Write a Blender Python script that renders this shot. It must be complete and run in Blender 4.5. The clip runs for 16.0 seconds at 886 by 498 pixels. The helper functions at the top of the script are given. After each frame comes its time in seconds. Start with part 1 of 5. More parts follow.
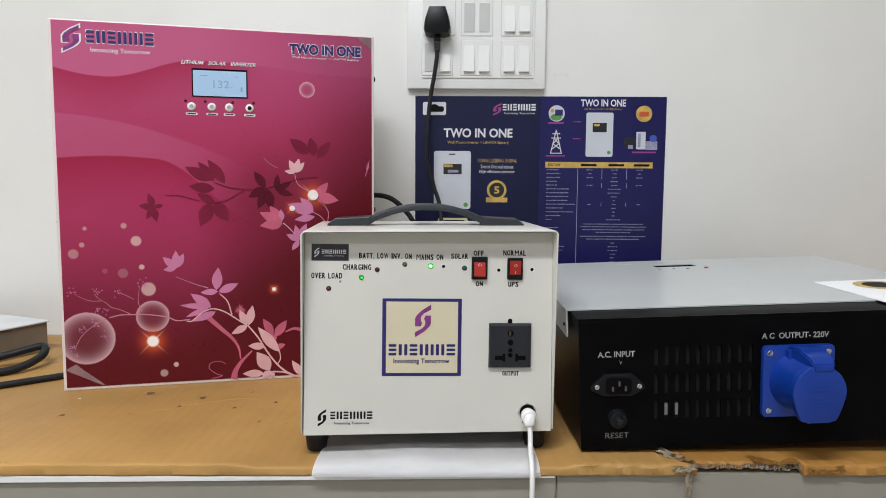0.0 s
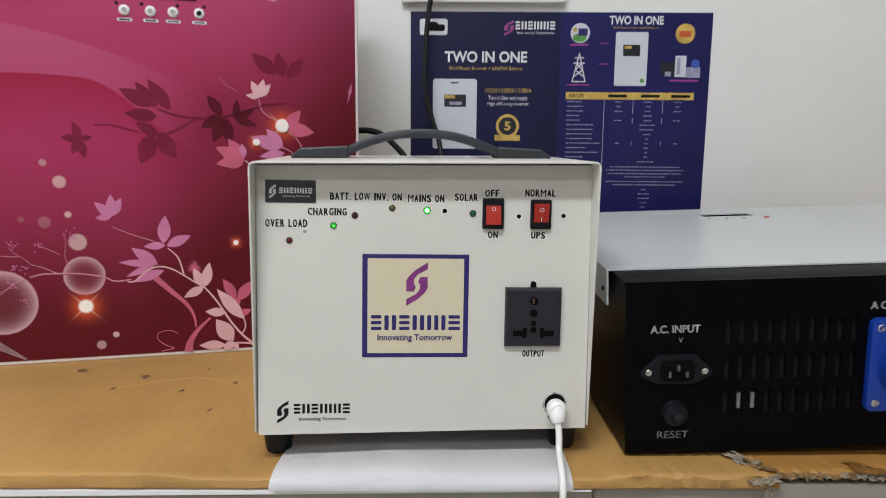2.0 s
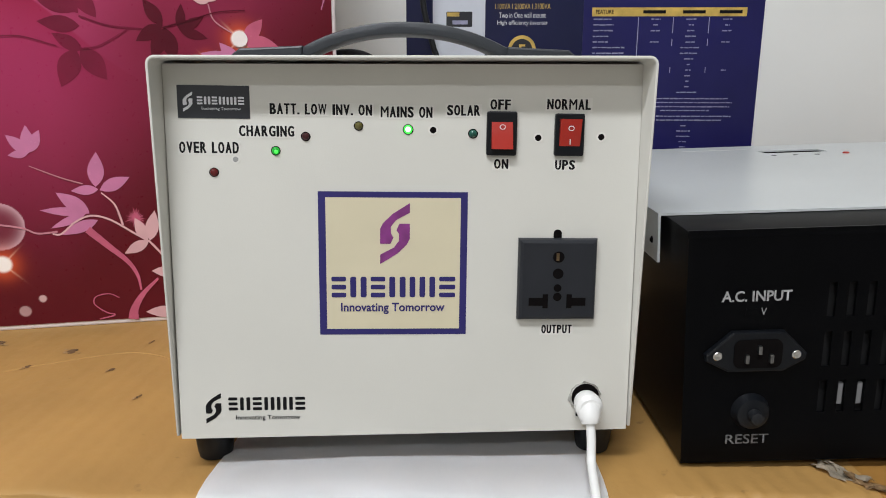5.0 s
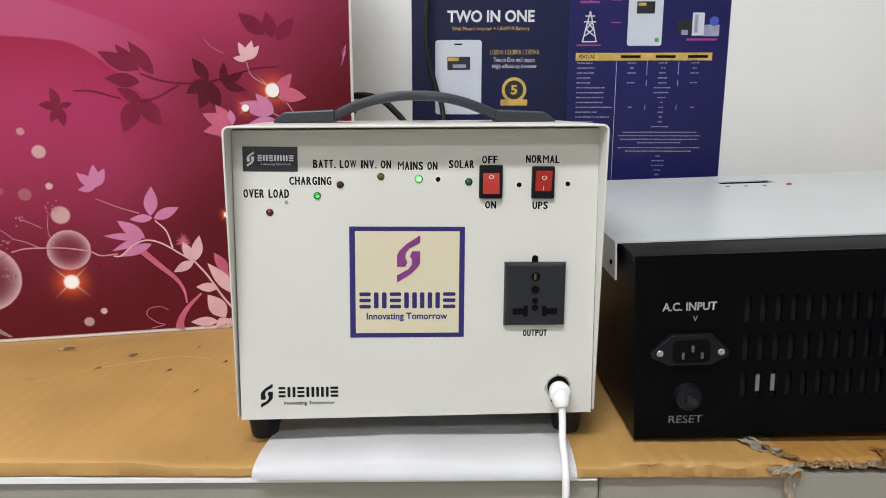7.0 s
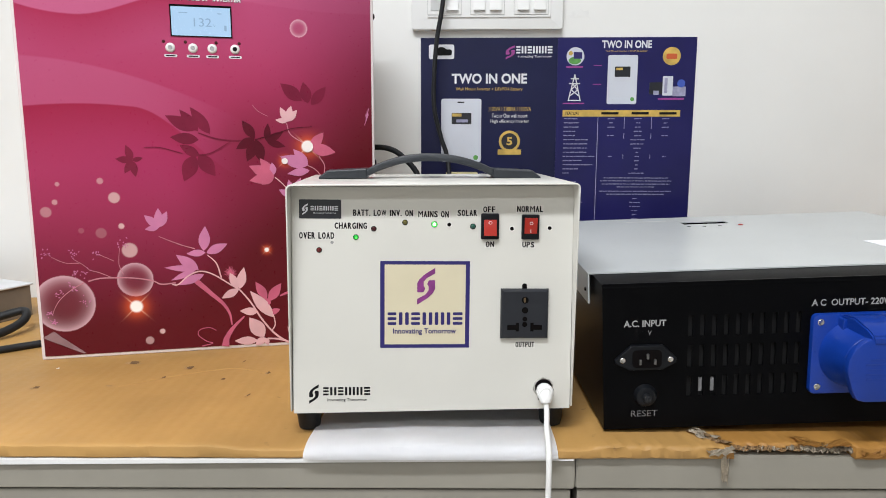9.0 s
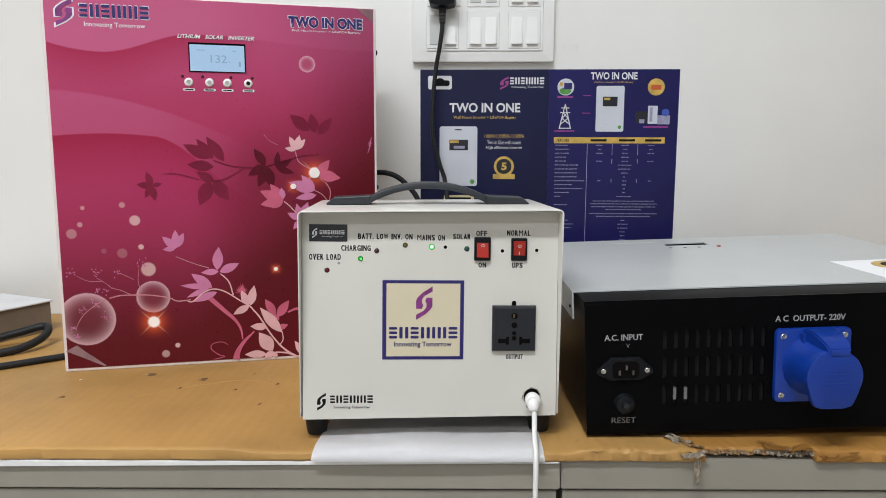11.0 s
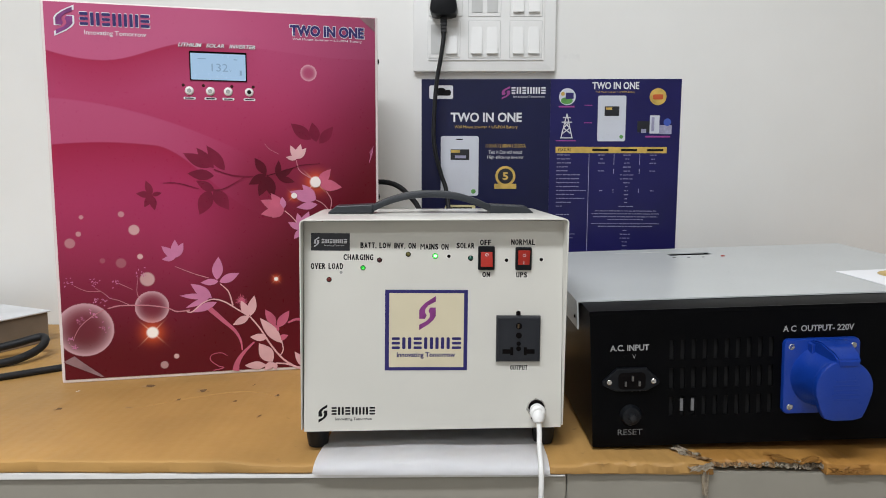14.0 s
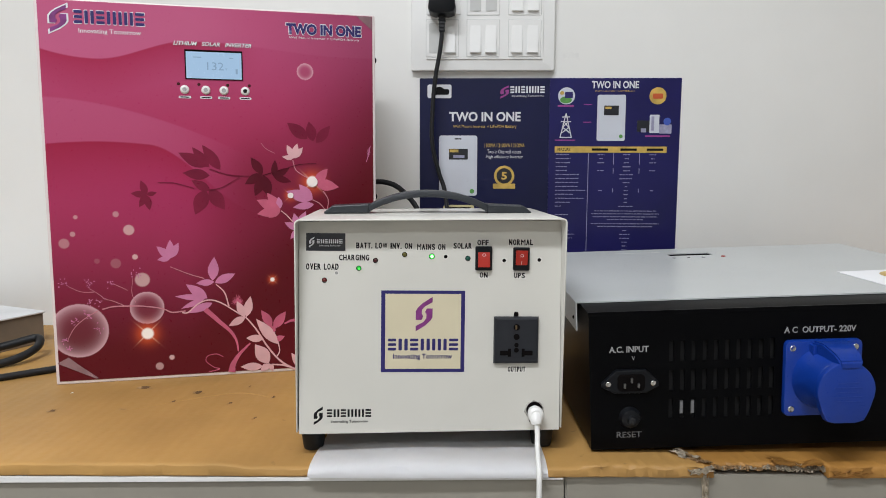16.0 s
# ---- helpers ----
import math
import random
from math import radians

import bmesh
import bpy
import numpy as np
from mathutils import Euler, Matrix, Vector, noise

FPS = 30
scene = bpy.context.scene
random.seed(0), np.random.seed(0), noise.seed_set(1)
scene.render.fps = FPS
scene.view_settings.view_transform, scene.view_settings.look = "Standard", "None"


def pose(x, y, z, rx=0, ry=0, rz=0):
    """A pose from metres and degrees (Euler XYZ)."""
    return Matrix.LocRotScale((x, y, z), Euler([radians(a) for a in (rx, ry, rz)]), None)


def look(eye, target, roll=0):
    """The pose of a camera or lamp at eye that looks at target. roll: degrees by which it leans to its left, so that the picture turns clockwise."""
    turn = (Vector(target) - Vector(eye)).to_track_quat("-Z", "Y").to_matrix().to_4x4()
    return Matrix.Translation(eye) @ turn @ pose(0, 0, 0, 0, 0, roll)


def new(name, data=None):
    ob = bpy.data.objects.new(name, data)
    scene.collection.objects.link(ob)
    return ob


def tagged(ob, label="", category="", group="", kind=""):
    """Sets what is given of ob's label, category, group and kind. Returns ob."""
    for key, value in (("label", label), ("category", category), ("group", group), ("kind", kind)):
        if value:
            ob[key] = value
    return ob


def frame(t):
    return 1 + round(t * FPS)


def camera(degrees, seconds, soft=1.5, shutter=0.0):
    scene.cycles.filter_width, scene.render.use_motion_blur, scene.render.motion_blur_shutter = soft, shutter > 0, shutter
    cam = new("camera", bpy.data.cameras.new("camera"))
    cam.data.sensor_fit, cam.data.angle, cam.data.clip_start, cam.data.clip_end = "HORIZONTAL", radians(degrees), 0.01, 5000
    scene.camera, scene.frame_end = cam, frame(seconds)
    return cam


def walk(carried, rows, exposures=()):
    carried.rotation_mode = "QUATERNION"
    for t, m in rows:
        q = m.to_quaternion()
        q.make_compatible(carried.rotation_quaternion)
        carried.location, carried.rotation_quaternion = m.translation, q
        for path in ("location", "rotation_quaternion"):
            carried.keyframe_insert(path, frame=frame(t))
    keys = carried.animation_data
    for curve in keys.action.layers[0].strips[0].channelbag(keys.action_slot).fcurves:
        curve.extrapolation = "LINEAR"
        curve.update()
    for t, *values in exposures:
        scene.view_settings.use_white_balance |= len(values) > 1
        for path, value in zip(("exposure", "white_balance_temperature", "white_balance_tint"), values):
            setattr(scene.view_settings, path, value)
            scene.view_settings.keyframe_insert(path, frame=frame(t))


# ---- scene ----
cam = camera(65.7, 16.0, soft=0.95, shutter=0.3)
PATH = [
    (0, (0.056, 0.027, 1.016), (0.015, 2.017, 0.828), 0.4),
    (0.5, (0.055, 0.031, 1.015), (0.015, 2.022, 0.825), 0.4),
    (1, (0.055, 0.047, 1.008), (0.014, 2.037, 0.813), 0.4),
    (1.5, (0.049, 0.087, 1.003), (0.013, 2.071, 0.758), 0.5),
    (2, (0.052, 0.199, 0.987), (0.012, 2.173, 0.672), 0.5),
    (2.5, (0.054, 0.298, 0.964), (-0.005, 2.258, 0.568), 0.2),
    (3, (0.055, 0.338, 0.958), (-0.007, 2.291, 0.529), 0.2),
    (3.5, (0.06, 0.356, 0.95), (-0.001, 2.305, 0.505), 0.1),
    (4, (0.061, 0.373, 0.945), (-0.01, 2.321, 0.498), 0.1),
    (6.3, (0.064, 0.281, 0.966), (-0.015, 2.235, 0.546), 0.2),
    (6.5, (0.064, 0.278, 0.967), (-0.017, 2.231, 0.546), 0.1),
    (7, (0.065, 0.238, 0.982), (-0.015, 2.196, 0.581), 0.0),
    (7.5, (0.067, 0.182, 0.991), (-0.011, 2.146, 0.622), 0.1),
    (8, (0.071, 0.132, 0.998), (-0.005, 2.102, 0.658), 0.1),
    (8.5, (0.067, 0.107, 1.004), (-0.008, 2.08, 0.681), 0.1),
    (9, (0.06, 0.107, 1.007), (-0.015, 2.082, 0.696), 0.1),
    (11.5, (0.066, 0.042, 1.02), (-0.009, 2.024, 0.769), 0.2),
    (12, (0.063, 0.044, 1.018), (-0.011, 2.028, 0.774), 0.2),
    (12.5, (0.062, 0.046, 1.022), (-0.011, 2.03, 0.784), 0.2),
    (13, (0.063, 0.048, 1.018), (-0.008, 2.033, 0.789), 0.3),
    (13.5, (0.064, 0.049, 1.017), (-0.006, 2.035, 0.791), 0.3),
    (14, (0.06, 0.056, 1.016), (-0.01, 2.042, 0.788), 0.2),
    (14.5, (0.063, 0.065, 1.013), (-0.008, 2.051, 0.786), 0.2),
    (15, (0.062, 0.068, 1.01), (-0.008, 2.054, 0.783), 0.2),
    (15.5, (0.061, 0.067, 1.01), (-0.01, 2.053, 0.783), 0.2),
    (16, (0.063, 0.064, 1.015), (-0.008, 2.05, 0.788), 0.2),
]
EXPOSURES = [(0.0, -0.07), (1.0, -0.09), (2.0, -0.17), (2.5, -0.23), (3.0, -0.26), (4.0, -0.18), (6.3, 0.10), (7.5, 0.18), (8.5, 0.22), (9.0, 0.24), (11.5, -0.07), (13.0, -0.08), (16.0, -0.10)]
walk(cam, [(t, look(eye, target, roll)) for t, eye, target, roll in PATH], EXPOSURES)

# ---- light ----
world = bpy.data.worlds.new("world")
scene.world = world
world.use_nodes = True
world.node_tree.nodes["Background"].inputs[0].default_value = (0.6, 0.7, 0.8, 1)
world.node_tree.nodes["Background"].inputs[1].default_value = 0.02
# Unseen overhead lamps, added to light the desks and the front faces.
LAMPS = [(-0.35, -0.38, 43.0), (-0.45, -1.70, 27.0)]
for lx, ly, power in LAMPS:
    lamp = bpy.data.lights.new("added_tube_lamp", "AREA")
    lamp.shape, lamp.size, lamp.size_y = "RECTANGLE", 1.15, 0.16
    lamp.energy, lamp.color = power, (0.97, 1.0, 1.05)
    new("added_tube_lamp", lamp).matrix_world = look((lx, ly, 2.60), (lx, ly + 0.001, 0.0))


# ---- materials ----
def material(name, color, rough=0.5, metal=0.0, vary=0.08, scale=30.0, bump=0.0, bump_scale=300.0, coat=0.0, gloss=0.5):
    """A surface with large stains and fine grain in colour, gloss and relief."""
    m = bpy.data.materials.new(name)
    m.use_nodes = True
    nt = m.node_tree
    b = nt.nodes["Principled BSDF"]
    tc = nt.nodes.new("ShaderNodeTexCoord")
    big, fine = nt.nodes.new("ShaderNodeTexNoise"), nt.nodes.new("ShaderNodeTexNoise")
    big.inputs["Scale"].default_value, big.inputs["Detail"].default_value = scale, 5
    fine.inputs["Scale"].default_value, fine.inputs["Detail"].default_value = bump_scale, 3
    for n in (big, fine):
        nt.links.new(tc.outputs["Object"], n.inputs["Vector"])
    ramp = nt.nodes.new("ShaderNodeValToRGB")
    ramp.color_ramp.elements[0].position, ramp.color_ramp.elements[1].position = 0.3, 0.7
    ramp.color_ramp.elements[0].color = (*[c * (1 - vary) for c in color], 1)
    ramp.color_ramp.elements[1].color = (*[min(1, c * (1 + vary * 0.6)) for c in color], 1)
    nt.links.new(big.outputs["Fac"], ramp.inputs["Fac"])
    nt.links.new(ramp.outputs["Color"], b.inputs["Base Color"])
    mr = nt.nodes.new("ShaderNodeMapRange")
    mr.inputs["To Min"].default_value, mr.inputs["To Max"].default_value = max(0.02, rough - 0.07), min(1, rough + 0.07)
    nt.links.new(fine.outputs["Fac"], mr.inputs["Value"])
    nt.links.new(mr.outputs["Result"], b.inputs["Roughness"])
    b.inputs["Metallic"].default_value = metal
    b.inputs["Coat Weight"].default_value = coat
    b.inputs["Specular IOR Level"].default_value = gloss
    if bump:
        bp = nt.nodes.new("ShaderNodeBump")
        bp.inputs["Strength"].default_value, bp.inputs["Distance"].default_value = bump, 0.001
        nt.links.new(fine.outputs["Fac"], bp.inputs["Height"])
        nt.links.new(bp.outputs["Normal"], b.inputs["Normal"])
    return m


def glowing(name, color, strength, base=(0.1, 0.1, 0.1)):
    m = material(name, base, 0.25, vary=0.02)
    b = m.node_tree.nodes["Principled BSDF"]
    b.inputs["Emission Color"].default_value = (*color, 1)
    b.inputs["Emission Strength"].default_value = strength
    return m


def attribute_print(name, rough=0.30):
    """Glossy printed film whose ink is the mesh's own colour layer."""
    m = material(name, (0.5, 0.5, 0.5), rough, gloss=0.21)
    nt = m.node_tree
    at = nt.nodes.new("ShaderNodeAttribute")
    at.attribute_name = "ink"
    nt.links.new(at.outputs["Color"], nt.nodes["Principled BSDF"].inputs["Base Color"])
    return m


def cardboard_material(name, tint=(0.465, 0.262, 0.079), crease_shade=0.10):
    m = material(name, tint, 0.58, vary=0.18, scale=7.0, bump=0.32, bump_scale=140.0)
    nt = m.node_tree
    b = nt.nodes["Principled BSDF"]
    tc = nt.nodes["Texture Coordinate"]
    wave = nt.nodes.new("ShaderNodeTexWave")
    wave.bands_direction = "X"
    wave.inputs["Scale"].default_value, wave.inputs["Distortion"].default_value, wave.inputs["Detail"].default_value = 24.0, 1.2, 2
    nt.links.new(tc.outputs["Object"], wave.inputs["Vector"])
    spots = nt.nodes.new("ShaderNodeTexNoise")
    spots.inputs["Scale"].default_value, spots.inputs["Detail"].default_value = 55.0, 4
    nt.links.new(tc.outputs["Object"], spots.inputs["Vector"])
    cut = nt.nodes.new("ShaderNodeMapRange")
    cut.inputs["From Min"].default_value, cut.inputs["From Max"].default_value = 0.70, 0.76
    cut.inputs["To Max"].default_value = 0.55
    nt.links.new(spots.outputs["Fac"], cut.inputs["Value"])
    mix = nt.nodes.new("ShaderNodeMixRGB")
    mix.inputs["Color2"].default_value = (0.16, 0.085, 0.035, 1)
    nt.links.new(cut.outputs["Result"], mix.inputs["Fac"])
    # Shade of the creases, put into the colour as darker slanting streaks.
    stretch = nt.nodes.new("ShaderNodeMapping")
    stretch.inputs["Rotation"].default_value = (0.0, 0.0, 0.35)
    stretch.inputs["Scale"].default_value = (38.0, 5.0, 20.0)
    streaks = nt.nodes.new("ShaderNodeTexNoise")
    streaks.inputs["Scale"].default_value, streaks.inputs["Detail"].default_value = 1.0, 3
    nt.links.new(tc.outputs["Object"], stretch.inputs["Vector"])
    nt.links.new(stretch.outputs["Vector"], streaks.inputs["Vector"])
    # How strongly that crease shade darkens the card.
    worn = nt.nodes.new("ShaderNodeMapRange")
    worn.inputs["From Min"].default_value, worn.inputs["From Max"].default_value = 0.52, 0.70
    worn.inputs["To Max"].default_value = crease_shade
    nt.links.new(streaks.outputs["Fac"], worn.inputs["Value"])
    # Darker tone of the crease streaks, mixed over the card's own colour.
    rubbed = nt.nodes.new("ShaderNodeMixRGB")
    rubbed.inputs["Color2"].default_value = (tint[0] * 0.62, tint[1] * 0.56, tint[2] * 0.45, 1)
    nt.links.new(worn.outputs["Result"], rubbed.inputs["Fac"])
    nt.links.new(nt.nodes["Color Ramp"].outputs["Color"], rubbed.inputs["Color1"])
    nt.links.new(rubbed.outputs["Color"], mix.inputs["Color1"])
    nt.links.new(mix.outputs["Color"], b.inputs["Base Color"])
    add = nt.nodes.new("ShaderNodeMath")
    add.operation = "MULTIPLY_ADD"
    add.inputs[1].default_value = 0.5
    nt.links.new(wave.outputs["Fac"], add.inputs[0])
    nt.links.new(nt.nodes["Noise Texture.001"].outputs["Fac"], add.inputs[2])
    nt.links.new(add.outputs["Value"], nt.nodes["Bump"].inputs["Height"])
    return m


WALL = material("wall_paint", (0.83, 0.83, 0.805), 0.55, vary=0.06, scale=3.0, bump=0.12, bump_scale=90.0)
# Beige of the added walls, set by how much light they bounce back.
WALL_BACK = material("bounce_beige_paint", (0.62, 0.60, 0.56), 0.6, vary=0.06, scale=3.0)
CEIL = material("ceiling_paint", (0.8, 0.8, 0.78), 0.8, vary=0.04, scale=2.0)
FLOOR = material("floor_tile", (0.45, 0.42, 0.38), 0.35, vary=0.12, scale=4.0)
LAMINATE = material("grey_laminate", (0.285, 0.268, 0.226), 0.42, vary=0.10, scale=9.0, bump=0.05, bump_scale=220.0)
# White for the highlight drawn along the desk's front bevel.
EDGE_HIGHLIGHT = material("edge_highlight_white", (0.78, 0.78, 0.77), 0.3, vary=0.08, scale=25.0)
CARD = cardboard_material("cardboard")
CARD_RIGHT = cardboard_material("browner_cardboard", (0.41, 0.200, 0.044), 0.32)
CARD_TORN = material("torn_cardboard", (0.40, 0.25, 0.12), 0.9, vary=0.35, scale=160.0, bump=0.6, bump_scale=700.0)
PAPER = material("white_paper", (0.93, 0.94, 0.965), 0.7, vary=0.03, scale=20.0)
BOX_PAINT = material("ivory_powder_coat", (0.68, 0.67, 0.62), 0.20, vary=0.03, scale=14.0, bump=0.025, bump_scale=1500.0)
BOX_PANEL = material("ivory_panel_coat", (0.62, 0.61, 0.56), 0.40, vary=0.035, scale=10.0, bump=0.07, bump_scale=1500.0)
BLACK_PAINT = material("black_powder_coat", (0.0019, 0.0020, 0.0025), 0.36, vary=0.25, scale=30.0, bump=0.06, bump_scale=1800.0, gloss=0.07)
GREY_PAINT = material("grey_powder_coat", (0.56, 0.585, 0.585), 0.30, vary=0.06, scale=9.0, bump=0.06, bump_scale=1500.0)
RUBBER = material("black_rubber", (0.010, 0.011, 0.013), 0.55, gloss=0.35, vary=0.2, scale=80.0, bump=0.1)
PLASTIC = material("black_plastic", (0.005, 0.006, 0.008), 0.36, gloss=0.25, vary=0.15, scale=60.0, bump=0.05, bump_scale=900.0)
SOCKET = material("dark_grey_socket_plastic", (0.017, 0.019, 0.024), 0.36, vary=0.12, scale=60.0, bump=0.05, bump_scale=900.0, gloss=0.35)
HANDLE = material("charcoal_handle", (0.024, 0.028, 0.034), 0.42, vary=0.15, scale=50.0, bump=0.12, bump_scale=1200.0)
HOLE = material("dark_hole", (0.006, 0.005, 0.005), 0.9, gloss=0.02)
CHROME = material("plated_steel", (0.62, 0.62, 0.60), 0.25, metal=1.0, vary=0.1, scale=200.0)
PIN_STEEL = material("dull_steel", (0.26, 0.26, 0.26), 0.35, metal=1.0, vary=0.2, scale=200.0)
BRASS = material("brass", (0.62, 0.42, 0.16), 0.3, metal=1.0, vary=0.1, scale=200.0)
RED_ROCKER = material("red_rocker", (0.37, 0.018, 0.009), 0.32, vary=0.06, scale=120.0)
BLUE = material("blue_socket_plastic", (0.0045, 0.037, 0.28), 0.30, vary=0.08, scale=40.0, bump=0.04, bump_scale=900.0)
BLUE_DARK = material("blue_embossed", (0.0043, 0.035, 0.265), 0.4, vary=0.08, scale=60.0)
WHITE_PLASTIC = material("white_plastic", (0.80, 0.80, 0.78), 0.3, vary=0.03, scale=30.0)
SWITCH_PLASTIC = material("switch_plastic", (0.82, 0.825, 0.81), 0.34, vary=0.015, scale=30.0)
SWITCH_GREY = material("greyer_switch_plastic", (0.60, 0.61, 0.60), 0.3, vary=0.05, scale=30.0)
LABEL = material("white_label_tape", (0.655, 0.645, 0.60), 0.35, vary=0.03, scale=60.0)
INK = material("black_ink", (0.006, 0.006, 0.007), 0.6, gloss=0.15)
SILVER_INK = material("silver_lettering", (0.36, 0.36, 0.36), 0.5, vary=0.3, scale=500.0)
NAVY_INK = material("navy_ink", (0.020, 0.015, 0.125), 0.35)
CREAM = material("cream_sticker", (0.62, 0.56, 0.40), 0.32, vary=0.03, scale=25.0)
PURPLE = material("purple_ink", (0.22, 0.035, 0.20), 0.35, vary=0.5, scale=60.0)
DARK_STICKER = material("black_sticker", (0.016, 0.018, 0.024), 0.3)
WHITE_INK = material("white_ink", (0.72, 0.73, 0.76), 0.4)
NAVY = material("navy_gloss_paper", (0.0085, 0.011, 0.052), 0.32, gloss=0.3, vary=0.22, scale=6.0)
NAVY_VIOLET = material("violet_gloss_paper", (0.015, 0.014, 0.100), 0.32, gloss=0.3, vary=0.22, scale=6.0)
GOLD_INK = material("gold_ink", (0.62, 0.42, 0.10), 0.35, vary=0.3, scale=60.0)
PALE_INK = material("pale_print", (0.33, 0.33, 0.47), 0.45, vary=0.2, scale=200.0)
PRODUCT = material("pale_product_print", (0.62, 0.65, 0.72), 0.3, vary=0.08, scale=10.0)
GREEN_INK = material("green_ink", (0.10, 0.32, 0.07), 0.4, vary=0.3, scale=90.0)
MAGENTA_INK = material("magenta_ink", (0.32, 0.05, 0.26), 0.4, vary=0.2, scale=90.0)
PINK_RIM = material("pink_white_paint", (0.74, 0.66, 0.65), 0.35, vary=0.06, scale=30.0)
FILM = attribute_print("pink_floral_film")
PETAL_PALE = material("pale_pink_ink", (0.72, 0.42, 0.44), 0.25, vary=0.12, scale=30.0, gloss=0.22)
PETAL_LILAC = material("lilac_pink_ink", (0.58, 0.20, 0.36), 0.25, vary=0.15, scale=30.0, gloss=0.22)
PETAL_ROSE = material("rose_ink", (0.56, 0.12, 0.20), 0.25, vary=0.2, scale=30.0, gloss=0.22)
LEAF_DARK = material("maroon_leaf_ink", (0.185, 0.0125, 0.040), 0.3, vary=0.25, scale=25.0, gloss=0.22)
LEAF_FAINT = material("faint_leaf_ink", (0.10, 0.0058, 0.017), 0.3, vary=0.2, scale=25.0, gloss=0.22)
STEM_INK = material("stem_ink", (0.54, 0.22, 0.27), 0.25, vary=0.15, scale=30.0, gloss=0.22)
CLEAR_TAPE = material("clear_peeling_film", (0.26, 0.15, 0.17), 0.18, vary=0.25, scale=40.0, coat=0.5)
LCD = glowing("backlit_lcd", (0.34, 0.59, 0.90), 0.52, (0.2, 0.25, 0.3))
LCD_DIGIT = glowing("lcd_segment", (0.34, 0.59, 0.90), 0.30, (0.15, 0.2, 0.28))
LED_GREEN = glowing("lit_green_led", (0.01, 1.0, 0.06), 0.26, (0.01, 0.16, 0.02))
LED_BRIGHT = glowing("bright_green_led", (0.06, 1.0, 0.09), 1.0, (0.05, 0.4, 0.05))
LED_CORE = glowing("led_core", (0.42, 1.0, 0.45), 2.4, (0.1, 0.5, 0.1))
LED_RED = material("unlit_red_led", (0.11, 0.009, 0.009), 0.2)
LED_DARKRED = material("unlit_dark_red_led", (0.05, 0.008, 0.010), 0.2)
LED_YELLOW = material("unlit_yellow_led", (0.10, 0.088, 0.02), 0.2)
LED_TEAL = material("unlit_green_led", (0.012, 0.085, 0.060), 0.2)
LED_GREY = material("clear_led", (0.32, 0.32, 0.31), 0.2)
# Glow for the diffusers of the added ceiling fixtures.
TUBE = glowing("added_lamp_diffuser", (0.97, 1.0, 1.05), 3.0, (0.8, 0.8, 0.8))
DEVICE_TOP = material("pale_device_top", (0.74, 0.76, 0.78), 0.35, vary=0.08, scale=20.0)
DEVICE_SIDE = material("brown_device_side", (0.20, 0.16, 0.12), 0.55, vary=0.2, scale=20.0)


# ---- mesh tools ----
def part(name, bm, mat, parent=None, label="", smooth=False):
    me = bpy.data.meshes.new(name)
    bm.normal_update()
    bm.to_mesh(me)
    bm.free()
    me.materials.append(mat)
    if smooth:
        for p in me.polygons:
            p.use_smooth = True
        me.set_sharp_from_angle(angle=radians(35))
    ob = new(name, me)
    ob.parent = parent
    return tagged(ob, label) if label else ob


def thing(name, m, label, category, group="", kind=""):
    ob = new(name)
    ob.empty_display_size = 0.05
    ob.matrix_basis = m
    return tagged(ob, label, category, group, kind)


def block(x0, x1, y0, y1, z0, z1, bevel=0.0, seg=2, bm=None):
    own = bmesh.new()
    bmesh.ops.create_cube(own, size=1)
    for v in own.verts:
        v.co = Vector(((x0 + x1) / 2 + v.co.x * (x1 - x0), (y0 + y1) / 2 + v.co.y * (y1 - y0), (z0 + z1) / 2 + v.co.z * (z1 - z0)))
    if bevel:
        bmesh.ops.bevel(own, geom=own.edges[:], offset=bevel, segments=seg, affect="EDGES", profile=0.5)
    return merge(bm, own)


def merge(bm, own):
    """Puts own into bm, if there is one."""
    if bm is None:
        return own
    me = bpy.data.meshes.new("tmp")
    own.to_mesh(me)
    own.free()
    bm.from_mesh(me)
    bpy.data.meshes.remove(me)
    return bm


def prism(outline, y0, y1, bm=None, bevel=0.0):
    """A plate with an outline in x and z, from y0 (front) to y1."""
    own = bmesh.new()
    front = [own.verts.new((x, y0, z)) for x, z in outline]
    back = [own.verts.new((x, y1, z)) for x, z in outline]
    n = len(outline)
    f = own.faces.new(front)
    own.faces.new(back[::-1])
    for i in range(n):
        own.faces.new((front[i], back[i], back[(i + 1) % n], front[(i + 1) % n]))
    bmesh.ops.recalc_face_normals(own, faces=own.faces[:])
    if bevel:
        bmesh.ops.bevel(own, geom=[e for e in f.edges], offset=bevel, segments=2, affect="EDGES", profile=0.5)
    return merge(bm, own)


def disc_outline(cx, cz, r, n=24, rz=None):
    return [(cx + r * math.cos(2 * math.pi * i / n), cz + (rz or r) * math.sin(2 * math.pi * i / n)) for i in range(n)]


def rounded(x0, x1, z0, z1, r, n=4):
    pts = []
    for cx, cz, a in ((x1 - r, z1 - r, 0), (x0 + r, z1 - r, 90), (x0 + r, z0 + r, 180), (x1 - r, z0 + r, 270)):
        pts += [(cx + r * math.cos(radians(a + 90 * i / n)), cz + r * math.sin(radians(a + 90 * i / n))) for i in range(n + 1)]
    return pts


def rect(x0, x1, z0, z1):
    return [(x0, z0), (x1, z0), (x1, z1), (x0, z1)]


